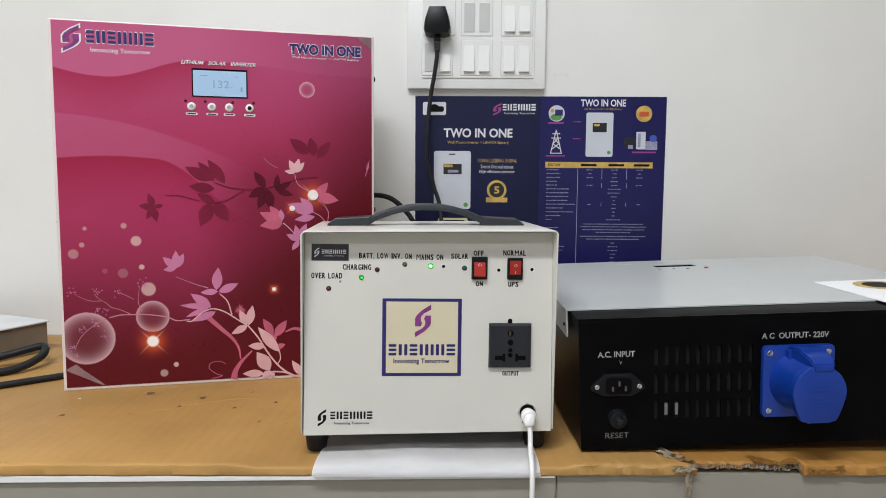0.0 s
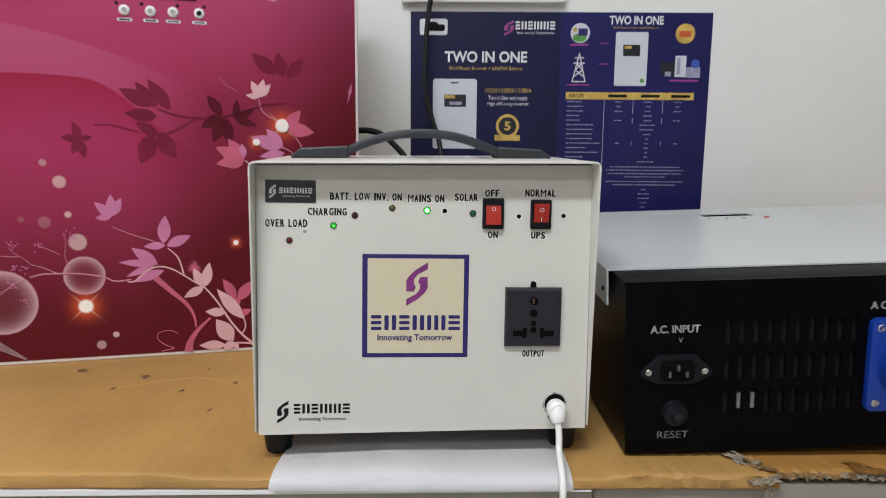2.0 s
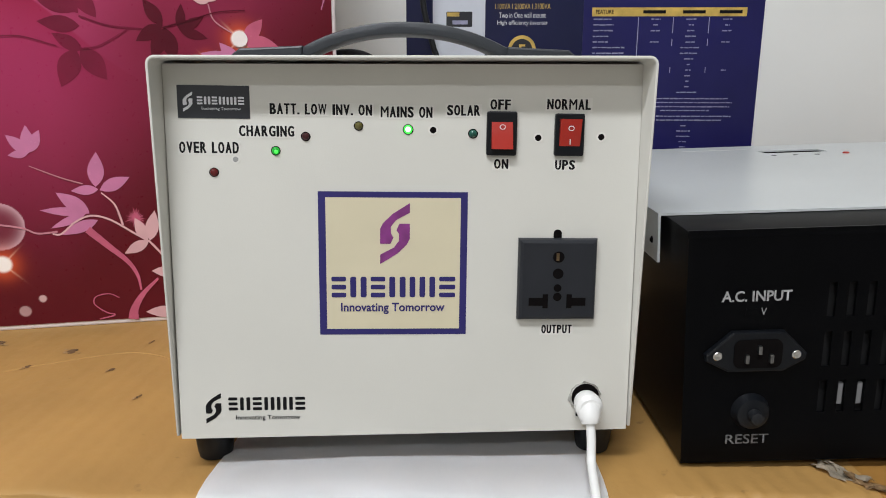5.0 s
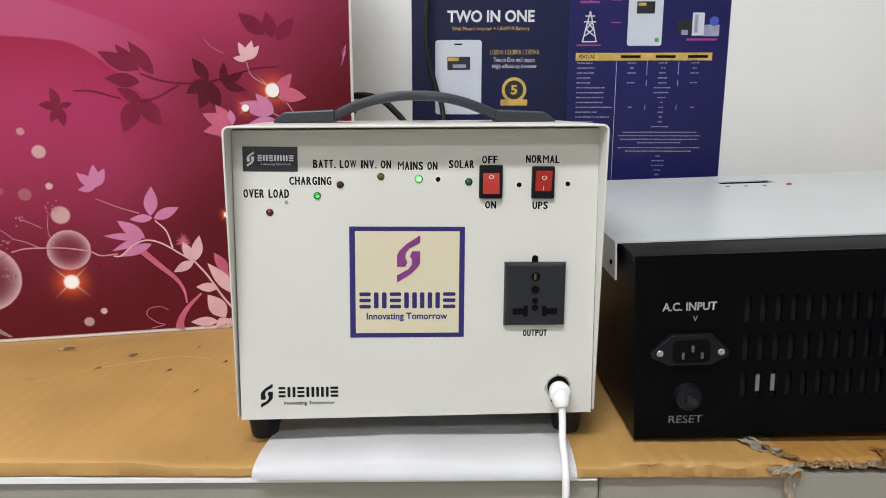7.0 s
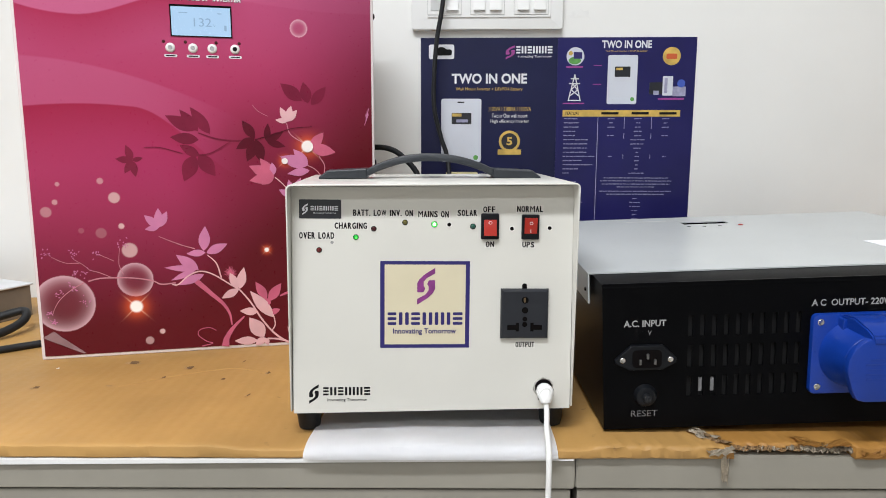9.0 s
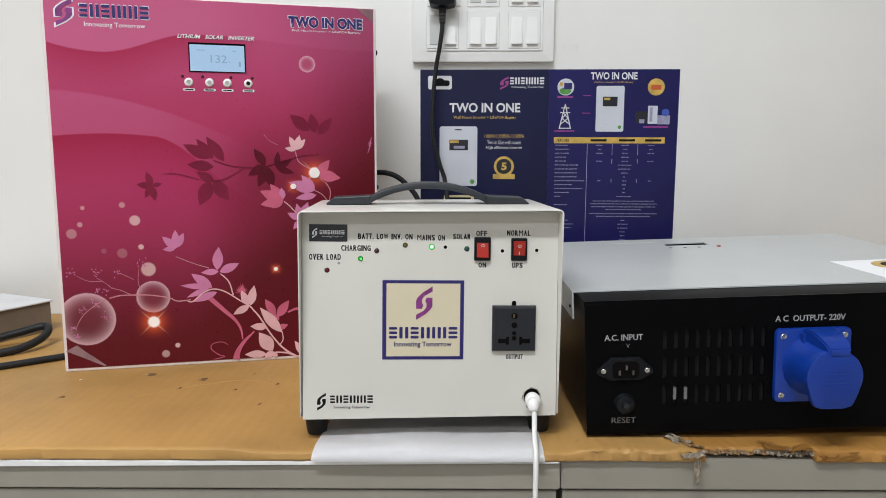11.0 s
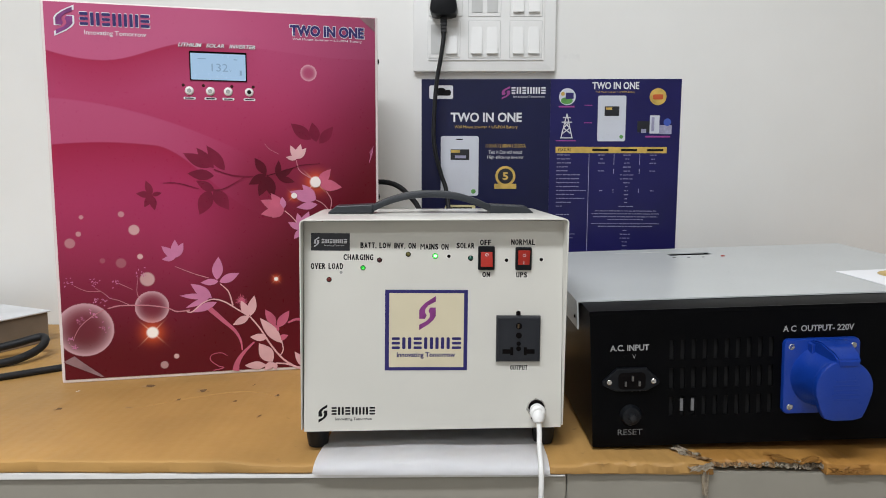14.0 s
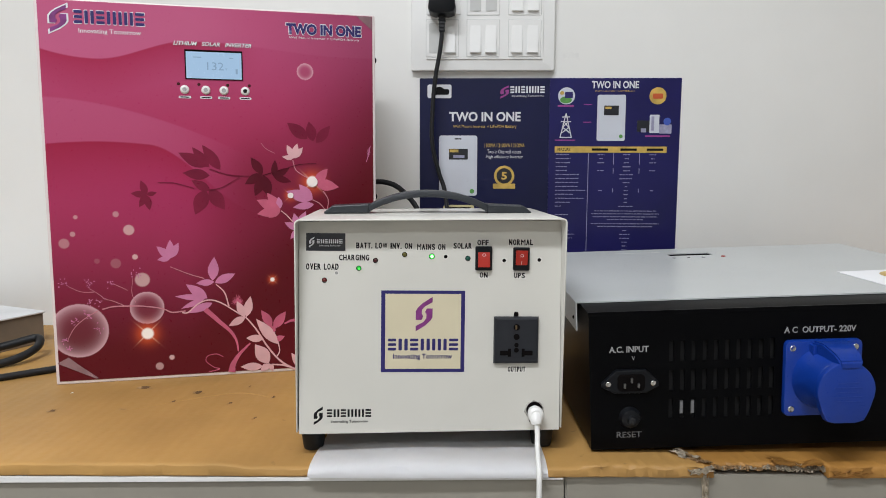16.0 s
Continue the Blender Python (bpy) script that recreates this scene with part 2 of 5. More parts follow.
def turned(profile, n=28, bm=None, m=None):
    """A solid of revolution about -y: profile of (y, radius)."""
    own = bmesh.new()
    rings = [[own.verts.new((r * math.cos(2 * math.pi * i / n), y, r * math.sin(2 * math.pi * i / n))) for i in range(n)] for y, r in profile]
    for a, b in zip(rings, rings[1:]):
        for i in range(n):
            own.faces.new((a[i], a[(i + 1) % n], b[(i + 1) % n], b[i]))
    own.faces.new(rings[0])
    own.faces.new(rings[-1][::-1])
    bmesh.ops.recalc_face_normals(own, faces=own.faces[:])
    if m is not None:
        bmesh.ops.transform(own, matrix=m, verts=own.verts[:])
    return merge(bm, own)


def spline(points, per=10):
    """A smooth line through points."""
    p = [Vector(q) for q in points]
    p = [2 * p[0] - p[1]] + p + [2 * p[-1] - p[-2]]
    out = []
    for i in range(1, len(p) - 2):
        for k in range(per):
            t = k / per
            out.append(0.5 * (2 * p[i] + (p[i + 1] - p[i - 1]) * t + (2 * p[i - 1] - 5 * p[i] + 4 * p[i + 1] - p[i + 2]) * t * t + (3 * p[i] - p[i - 1] - 3 * p[i + 1] + p[i + 2]) * t ** 3))
    return out + [p[-2]]


def tube(points, r, n=10, per=10, bm=None, r_end=None):
    line = spline(points, per)
    own = bmesh.new()
    rings, side = [], Vector((0.31, 0.2, 0.93)).normalized()
    for i, c in enumerate(line):
        d = (line[min(i + 1, len(line) - 1)] - line[max(i - 1, 0)]).normalized()
        side = (side - d * side.dot(d)).normalized()
        up = d.cross(side)
        rr = r + ((r_end - r) * i / (len(line) - 1) if r_end else 0)
        rings.append([own.verts.new(c + rr * (math.cos(2 * math.pi * k / n) * side + math.sin(2 * math.pi * k / n) * up)) for k in range(n)])
    for a, b in zip(rings, rings[1:]):
        for k in range(n):
            own.faces.new((a[k], a[(k + 1) % n], b[(k + 1) % n], b[k]))
    own.faces.new(rings[0])
    own.faces.new(rings[-1][::-1])
    bmesh.ops.recalc_face_normals(own, faces=own.faces[:])
    return merge(bm, own)


def ribbon(points, w, y0, y1, w_end=None, bm=None, per=8):
    """A flat printed line in x and z."""
    line = [Vector((p.x, p.y)) for p in spline([(x, z, 0) for x, z in points], per)]
    left, right = [], []
    for i, c in enumerate(line):
        d = (line[min(i + 1, len(line) - 1)] - line[max(i - 1, 0)]).normalized()
        ww = w + ((w_end - w) * i / (len(line) - 1) if w_end is not None else 0)
        nrm = Vector((-d.y, d.x)) * ww / 2
        left.append(c + nrm)
        right.append(c - nrm)
    own = bmesh.new()
    lv, rv = [own.verts.new((p.x, y0, p.y)) for p in left], [own.verts.new((p.x, y0, p.y)) for p in right]
    for i in range(len(lv) - 1):
        own.faces.new((lv[i], rv[i], rv[i + 1], lv[i + 1]))
    return merge(bm, own)


def lettering(text, x0, x1, z0, z1, y, bold=0.0, bm=None):
    """Letters that fill the box x0..x1, z0..z1 on a face that looks along -y."""
    cu = bpy.data.curves.new("text", "FONT")
    cu.body, cu.size, cu.offset, cu.extrude, cu.resolution_u = text, 1.0, bold, 0.0, 3
    ob = bpy.data.objects.new("text", cu)
    scene.collection.objects.link(ob)
    bpy.context.view_layer.update()
    me = bpy.data.meshes.new_from_object(ob.evaluated_get(bpy.context.evaluated_depsgraph_get()))
    bpy.data.objects.remove(ob)
    own = bmesh.new()
    own.from_mesh(me)
    bpy.data.meshes.remove(me)
    xs, ys = [v.co.x for v in own.verts], [v.co.y for v in own.verts]
    ax, ay = min(xs), min(ys)
    sx, sy = (x1 - x0) / (max(xs) - ax), (z1 - z0) / (max(ys) - ay)
    for v in own.verts:
        v.co = Vector((x0 + (v.co.x - ax) * sx, y, z0 + (v.co.y - ay) * sy))
    return merge(bm, own)


def word_bars(name, x0, x1, z0, z1, y0, y1, mat, parent, label="", strokes=((3, 0.85), (-2, 0.95), (3, 0.85), (-2, 0.95), (-3, 1.5), (3, 0.95)), gap=0.24):
    """A brand name as groups of plain bars, each group a part; a negative count means upright bars."""
    unit, x = (x1 - x0) / (sum(w for _, w in strokes) + gap * (len(strokes) - 1)), x0
    for count, w in strokes:
        n, wide, high = abs(count), w * unit, z1 - z0
        bm = bmesh.new()
        for k in range(n):
            if count < 0:
                bar = wide / (n + 0.75 * (n - 1))
                box = (x + 1.75 * bar * k, x + 1.75 * bar * k + bar, z0, z1)
            else:
                bar = high / (n + 0.75 * (n - 1))
                box = (x, x + wide, z0 + 1.75 * bar * k, z0 + 1.75 * bar * k + bar)
            prism(rounded(*box, bar * 0.3, 3), y0, y1, bm)
        part(name, bm, mat, parent, label)
        x += wide + gap * unit


def mark_outlines(cx, cz, w, h):
    """The two leaning leaf shapes of an emblem."""
    def at(points):
        return [(cx + a * w, cz + b * h) for a, b in points]
    top = at([(0.5, 0.5), (0.5, 0.345), (0.04, 0.225), (-0.13, 0.12), (-0.14, 0.01), (-0.05, -0.06), (-0.15, -0.165), (-0.5, -0.165), (-0.5, 0.08), (-0.39, 0.18), (-0.09, 0.32)])
    low = [(2 * cx - x, 2 * cz - z) for x, z in top]
    return top, low


def screw(parent, x, z, y, r=0.0025, name="screw"):
    bm = turned([(y, r * 0.3), (y - 0.0004, r * 0.8), (y, r), (y + 0.001, r)], 14, m=Matrix.Translation((x, 0, z)))
    ob = part(name, bm, CHROME, parent, smooth=True)
    return ob


# ---- the room ----
def setting(name, bm, mat, label, category):
    ob = part(name, bm, mat)
    return tagged(ob, label, category, kind="structure")


setting("floor", block(-2.2, 2.4, -3.0, 1.195, -0.1, 0.0), FLOOR, "grey polished floor tiles of the room", "floor")
setting("ceiling", block(-2.2, 2.4, -3.0, 1.195, 2.8, 2.9), CEIL, "plain white painted ceiling", "ceiling")
WALL_NORTH = setting("wall_north", block(-2.2, 2.4, 1.195, 1.32, -0.1, 2.9), WALL, "off-white painted wall with faint smudges", "wall")
# Unseen walls added to close the room and return light to the fronts.
setting("wall_south", block(-2.2, 2.4, -3.12, -3.0, -0.1, 2.9), WALL_BACK, "unseen beige wall added to close the room", "wall")
setting("wall_west", block(-2.32, -2.2, -3.0, 1.195, -0.1, 2.9), WALL_BACK, "unseen beige wall added to close the room", "wall")
setting("wall_east", block(2.4, 2.52, -3.0, 1.195, -0.1, 2.9), WALL_BACK, "unseen beige wall added to close the room", "wall")

# Fixtures made up to go with the added lamps; all out of view.
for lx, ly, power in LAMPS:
    light = thing("added_ceiling_light", pose(lx, ly, 2.8), "added ceiling light, out of view, with a long frosted diffuser", "lamp", "ceiling lights", "structure")
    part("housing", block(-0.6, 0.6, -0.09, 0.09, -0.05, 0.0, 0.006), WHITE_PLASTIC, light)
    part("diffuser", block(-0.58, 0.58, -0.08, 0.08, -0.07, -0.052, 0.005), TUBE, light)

# a patch of scuffed paint above the poster
part("scuff", prism([(0.206, 1.196), (0.214, 1.192), (0.229, 1.195), (0.241, 1.190), (0.238, 1.203), (0.231, 1.201), (0.226, 1.206), (0.215, 1.202)], 1.1946, 1.1949), material("scuffed_paint", (0.79, 0.79, 0.77), 0.7, vary=0.06, scale=90.0), WALL_NORTH, "scuffed patch of wall paint")


# ---- desks ----
def desk(x0, x1, y_left, y_right, label, lip):
    """A laminate desk; its front edge runs from y_left to y_right."""
    d = thing("desk", pose(x0, 0, 0), label, "desk", "desks along the wall")
    w = x1 - x0
    bm = bmesh.new()
    low, high = 0.7080, 0.739
    ring = [(0, y_left), (w, y_right), (w, 1.19), (0, 1.19)]
    a, b = [bm.verts.new((x, y, low)) for x, y in ring], [bm.verts.new((x, y, high)) for x, y in ring]
    bm.faces.new(a[::-1]), bm.faces.new(b)
    for i in range(4):
        bm.faces.new((a[i], a[(i + 1) % 4], b[(i + 1) % 4], b[i]))
    bmesh.ops.bevel(bm, geom=bm.edges[:], offset=0.0012, segments=2, affect="EDGES")
    part("top", bm, LAMINATE, d, "grey laminate top")
    # The bevel's highlight, built as a white strip that thins to the right.
    if lip:
        slope = (y_right - y_left) / w
        bm = block(0.001, w - 0.001, -0.004, -0.0005, 0.0, 1.0)
        for v in bm.verts:
            v.co.z = 0.7375 - (1 - v.co.z) * (0.0130 - 0.0115 * v.co.x / w)
        bmesh.ops.bevel(bm, geom=bm.edges[:], offset=0.0005, segments=2, affect="EDGES")
        e = part("edge_highlight", bm, EDGE_HIGHLIGHT, d, "white strip drawn for the highlight on the edge bevel")
        e.matrix_basis = Matrix.Translation((0, y_left, 0)) @ Matrix.Rotation(math.atan(slope), 4, "Z")
    apron = part("apron", block(0.002, w - 0.002, 0.003, 0.020, 0.60, 0.7055, 0.001), LAMINATE, d, "grey laminate apron under the top")
    apron.matrix_basis = Matrix.Translation((0, y_left, 0)) @ Matrix.Rotation(math.atan((y_right - y_left) / w), 4, "Z")
    for x in (0.03, w - 0.05):
        part("side_panel", block(x, x + 0.02, 0.72, 1.17, 0.0, 0.7078, 0.001), LAMINATE, d)
    part("back_panel", block(0.05, w - 0.05, 1.10, 1.118, 0.12, 0.7078, 0.001), LAMINATE, d)
    return d


def front_y(x):
    return 0.6640 + 0.036 * (x - 0.05)


desk(-1.05, 0.1535, front_y(-1.05), front_y(0.1535), "grey laminate desk with a highlight strip along its bevelled edge", True)
desk(0.1545, 1.35, front_y(0.1545) + 0.001, front_y(1.35), "grey laminate desk against the wall", False)


# ---- cardboard on the desks ----
def dent(x):
    """How far the carton gives way under the small inverter."""
    t = min(max((x + 0.165) / 0.04, 0.0), 1.0) * min(max((0.185 - x) / 0.03, 0.0), 1.0)
    return 0.0032 * t * t * (3 - 2 * t)


def edge_fade(dy):
    """Strength of the wrinkles, fading away from the front edge."""
    return max(0.0, 1 - dy / 0.06)


def cardboard(x0, x1, label, mat, torn=()):
    """A flattened carton with a soft folded front edge; torn: a stretch of that edge that is ripped back."""
    d = thing("cardboard_sheet", pose(0, 0, 0), label, "cardboard", "cardboard over the desks")
    n = int((x1 - x0) / 0.002)
    rng = random.Random(int(1000 * (x1 + 3)))
    profile = [(0.556, 0.0), (0.30, 0.0), (0.10, 0.0), (0.050, 0.0), (0.026, 0.0), (0.014, -0.0001), (0.0050, -0.0003), (0.0018, -0.0008), (0.0004, -0.0018), (0.0, -0.0034), (-0.0003, -0.0102), (0.0006, -0.0116), (0.0034, -0.0116), (0.0040, -0.0107), (0.02, -0.0107), (0.556, -0.0106)]
    bm, rows = bmesh.new(), []
    for i in range(n + 1):
        x = x0 + (x1 - x0) * i / n
        back = 0.0
        if torn and torn[0] < x < torn[1]:
            back = 0.0065 + 0.003 * noise.noise(Vector((x * 90, 3, 0))) + 0.0012 * rng.random()
        sag = 0.0001 * math.sin(x * 290 + 2.5 * noise.noise(Vector((x * 20, 1, 1)))) + 0.0008 * noise.noise(Vector((x * 14, 0, 7))) + 0.0004 * noise.noise(Vector((x * 60, 0, 2)))
        row = []
        for k, (dy, dz) in enumerate(profile):
            edge = max(0.0, 1 - dy / 0.03)
            y = front_y(x) - 0.0045 + dy + edge * (back + 0.0012 * noise.noise(Vector((x * 25, k * 0.1, 5))))
            z = 0.75 + dz + edge * sag * (1.6 if 4 < k < 10 else 1 if k < 10 else 0.6) + (0.0004 * noise.noise(Vector((x * 9, dy * 9, 1))) if 0.0 < dy < 0.3 else 0)
            if dz > -0.005 and dy < 0.2:
                z -= dent(x)
            # pressed corrugations and a crumpled edge near the split
            worn = min(1.0, max(0.0, (x - 0.10) / 0.06)) * max(0.0, min(1.0, (0.52 - x) / 0.06))
            if dy < 0.06 and k < 11:
                s = x + 0.25 * dy + 0.004 * noise.noise(Vector((x * 40, dy * 30, 9)))
                z += worn * edge_fade(dy) * (0.0004 * math.sin(s * 560) * (0.4 + abs(noise.noise(Vector((x * 30, dy * 12, 2)))) * 2) + 0.0008 * noise.noise(Vector((x * 55, dy * 40, 4))))
                if k > 5:
                    y += worn * 0.0016 * noise.noise(Vector((x * 70, k * 0.6, 8)))
            if back:
                if 0.0100 < -dz < 0.0104:
                    z = 0.7445 + 0.0008 * noise.noise(Vector((x * 160, 1, 3)))
                elif dz < -0.0104 and dy < 0.03:
                    y += 0.030
            row.append(bm.verts.new((x, min(y, 1.19), z)))
        rows.append(row)
    m = len(profile)
    for a, b in zip(rows, rows[1:]):
        for k in range(m):
            bm.faces.new((a[k], b[k], b[(k + 1) % m], a[(k + 1) % m]))
    bm.faces.new(rows[0]), bm.faces.new(rows[-1][::-1])
    bmesh.ops.recalc_face_normals(bm, faces=bm.faces[:])
    part("sheet", bm, mat, d, smooth=True)
    return d


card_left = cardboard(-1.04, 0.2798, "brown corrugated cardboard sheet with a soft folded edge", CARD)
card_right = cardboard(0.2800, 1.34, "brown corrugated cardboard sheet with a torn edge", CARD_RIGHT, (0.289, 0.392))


def scrap(parent, x, y, z, size, seed, mat, name="torn_flap", turn=0.0, tip=0.0):
    """A ragged curled piece of torn liner."""
    rng = random.Random(seed)
    bm = bmesh.new()
    nx, ny = 9, 5
    grid = []
    for i in range(nx):
        for j in range(ny):
            u, v = i / (nx - 1) - 0.5, j / (ny - 1) - 0.5
            edge = max(abs(u), abs(v)) * 2
            grid.append(bm.verts.new((u * size[0] * (1 + 0.25 * rng.uniform(-1, 1) * edge), v * size[1] * (1 + 0.4 * rng.uniform(-1, 1) * edge), size[2] * (math.sin(u * 5 + seed) * 0.5 + rng.uniform(-0.4, 0.4)))))
    for i in range(nx - 1):
        for j in range(ny - 1):
            bm.faces.new((grid[i * ny + j], grid[(i + 1) * ny + j], grid[(i + 1) * ny + j + 1], grid[i * ny + j + 1]))
    ext = bmesh.ops.solidify(bm, geom=bm.faces[:], thickness=0.0005)
    bmesh.ops.transform(bm, matrix=pose(x, y, z, tip, 0, turn), verts=bm.verts[:])
    return part(name, bm, mat, parent)


TORN_PALE = material("torn_liner", (0.50, 0.43, 0.33), 0.9, vary=0.3, scale=120.0, bump=0.5, bump_scale=600.0)
fy = front_y(0.27)
scrap(card_left, 0.263, fy + 0.018, 0.7518, (0.020, 0.007, 0.002), 3, TORN_PALE, turn=-55)
scrap(card_left, 0.271, fy + 0.017, 0.7530, (0.026, 0.006, 0.003), 4, TORN_PALE, turn=-48)
scrap(card_left, 0.278, fy + 0.006, 0.7518, (0.022, 0.007, 0.003), 5, CARD_TORN, turn=-50)
scrap(card_left, 0.276, fy - 0.006, 0.7460, (0.022, 0.006, 0.004), 6, TORN_PALE, turn=10, tip=40)
scrap(card_left, 0.2800, fy - 0.0075, 0.7300, (0.006, 0.020, 0.003), 7, TORN_PALE, "hanging_strip", turn=0, tip=84)
for k in range(26):
    x = 0.288 + 0.0042 * k
    wide = 1.6 if k > 15 else 1.0
    scrap(card_right, x, front_y(x) + 0.0015, 0.7458 + 0.0008 * math.sin(k * 1.7), (0.0080, 0.0036 * wide, 0.0013 * wide), 20 + k, TORN_PALE if k > 15 or k % 3 == 0 else CARD_TORN, "torn_flute", turn=25 * math.sin(k * 2.3), tip=65)
scrap(card_right, 0.364, front_y(0.364) + 0.003, 0.7505, (0.042, 0.012, 0.003), 61, CARD_RIGHT, "lifted_flap", turn=-6, tip=8)
scrap(card_right, 0.412, front_y(0.41) - 0.0052, 0.7440, (0.034, 0.007, 0.002), 62, CARD_RIGHT, "torn_flap", turn=4, tip=62)

# torn specks and a faint crease in the cardboard
DARK_NICK = material("dark_nick", (0.17, 0.092, 0.038), 0.9, vary=0.4, scale=300.0)


def speck(x, y, w, d, seed, mat, lift):
    """A small ragged tear in the top liner."""
    rng = random.Random(seed)
    bm = bmesh.new()
    ring = []
    for i in range(11):
        a = 2 * math.pi * i / 11
        r = rng.uniform(0.45, 1.0)
        ring.append(bm.verts.new((x + 0.5 * w * r * math.cos(a), y + 0.5 * d * r * math.sin(a), 0.7502 + lift * rng.random())))
    mid = bm.verts.new((x, y, 0.7504 + lift * 0.4))
    for a, b in zip(ring, ring[1:] + ring[:1]):
        bm.faces.new((a, b, mid))
    part("torn_speck", bm, mat, card_left)


for k, (x, y, w) in enumerate([(-0.330, 0.865, 0.018), (-0.2575, 0.8495, 0.011), (-0.273, 0.816, 0.005), (-0.2066, 0.815, 0.005), (-0.1626, 0.8368, 0.006), (-0.164, 0.7685, 0.004), (-0.203, 0.875, 0.003), (-0.393, 0.780, 0.009)]):
    speck(x, y, w, 0.012 if w > 0.01 else 0.009, 90 + k, DARK_NICK, 0.0004)
    speck(x - 0.3 * w, y - 0.004, 0.6 * w, 0.006, 190 + k, CARD_TORN, 0.0010)
speck(-0.4064, 0.8405, 0.005, 0.007, 300, PAPER, 0.0006)
for x, y, w in ((-0.322, 0.861, 0.012), (-0.264, 0.853, 0.008), (-0.250, 0.846, 0.006), (-0.318, 0.788, 0.014)):
    speck(x, y, w, 0.003, int(1e4 * (x + 1)), CARD_TORN, 0.0006)
part("crease", tube([(-0.3130, 0.7830, 0.7494), (-0.2900, 0.8020, 0.7496), (-0.2640, 0.8220, 0.7497), (-0.2150, 0.8484, 0.7497), (-0.1840, 0.8450, 0.7496), (-0.1600, 0.8300, 0.7494)], 0.0008, 8, 6), CARD, card_left, smooth=True)

# ---- white paper under the small inverter ----
paper = thing("paper_sheet", pose(0, 0, 0), "white paper sheet folded over the cardboard edge", "paper")
bm, rows = bmesh.new(), []
prof = [(0.170, 0.0012), (0.10, 0.0012), (0.05, 0.0018), (0.030, 0.0030), (0.014, 0.0036), (0.004, 0.0026), (-0.0012, 0.0006), (-0.0040, -0.0020), (-0.0052, -0.0058), (-0.0050, -0.0094)]
for i in range(41):
    u = i / 40
    row = []
    for k, (dy, dz) in enumerate(prof):
        x = -0.0795 + 0.2170 * u + 0.002 * (1 - k / 9) * (1 if u < 0.5 else -1) * abs(2 * u - 1)
        lift = 0.0022 * math.sin(math.pi * min(1, u * 1.25)) ** 2 if 1 < k < 7 else 0.0
        row.append(bm.verts.new((x, front_y(x) - 0.0045 + dy - 0.0010 * math.sin(3.1 * u + 0.4), 0.75 + dz - dent(x) * max(0.0, 1 + dz / 0.0125 if dz < 0 else 1) + lift + 0.0005 * noise.noise(Vector((x * 30, k * 0.5, 3))))))
    rows.append(row)
for a, b in zip(rows, rows[1:]):
    for k in range(len(prof) - 1):
        bm.faces.new((a[k], b[k], b[k + 1], a[k + 1]))
bmesh.ops.solidify(bm, geom=bm.faces[:], thickness=0.0004)
part("sheet", bm, PAPER, paper, smooth=True)


# ---- ivory inverter ----
UPRIGHT = pose(0.029, 0.6868, 0.771, 0, 0, 4.6)
inv = thing("portable_inverter", pose(0.0159, 0.6847, 0.7862, 0, 0, 5.4) @ pose(0, 0, 0, -3.3, 0.64) @ pose(0.0129, -0.007, -0.011), "ivory sheet-metal inverter with a black carrying handle on rubber feet", "inverter")
H, D, PY = 0.2012, 0.158, 0.007


def arc(cx, cz, r, a0, a1, n=6):
    return [(cx + r * math.cos(radians(a0 + (a1 - a0) * i / n)), cz + r * math.sin(radians(a0 + (a1 - a0) * i / n))) for i in range(n + 1)]


# the cover stands further out at the top than at the foot, like a hood over the raked panel
TH, RC = 0.0015, 0.0045
CXL, CXR, CZL, CZR = -0.1234, 0.1232, 0.1942, 0.1979
outer = [(-0.1242, -0.0040)] + arc(CXL + RC, CZL - RC, RC, 180, 90) + arc(CXR - RC, CZR - RC, RC, 90, 0) + [(0.1256, -0.0012)]
inner = [(0.1256 - TH, -0.0012)] + arc(CXR - RC, CZR - RC, RC - TH, 0, 90) + arc(CXL + RC, CZL - RC, RC - TH, 90, 180) + [(-0.1242 + TH, -0.0040)]
bm = prism(outer + inner, 0.0, D, bevel=0.0006)
for v in bm.verts:
    if v.co.y < 0.05:
        v.co.y += 0.0066 - 0.0182 * v.co.z / 0.195
    v.co.z += 0.0577 * (v.co.y + 0.011) * max(0.0, v.co.z) / 0.195
part("cover", bm, BOX_PAINT, inv, "ivory powder-coated wrap-round cover", True)
part("front_panel", prism([(-0.1214, -0.0056), (0.1232, -0.0030), (0.1216, CZR - 0.0022), (-0.1216, CZL - 0.0022)], PY, PY + 0.0015), BOX_PANEL, inv, "flat ivory front panel with lamps and switches")
stand = inv.matrix_basis.inverted() @ UPRIGHT
for ob in (
    part("base_plate", block(-0.121, 0.121, 0.012, D - 0.004, -0.0012, 0.0004), BOX_PANEL, inv),
    part("back_panel", block(-0.121, 0.121, D - 0.006, D - 0.004, 0.001, H - 0.006), BOX_PANEL, inv),
):
    ob.matrix_basis = stand
for fx, fyy in ((-0.1125, 0.0240), (0.1105, 0.0240), (-0.1090, D - 0.024), (0.1070, D - 0.024)):
    ob = part("foot", turned([(0.0, 0.0122), (0.003, 0.0120), (0.0185, 0.0102), (0.0200 if fyy > 0.1 else 0.0222, 0.0094)], 24, m=Matrix.Translation((fx, fyy, -0.0012)) @ Matrix.Rotation(radians(-90), 4, "X")), RUBBER, inv, "tapered black rubber foot", True)
    ob.matrix_basis = stand
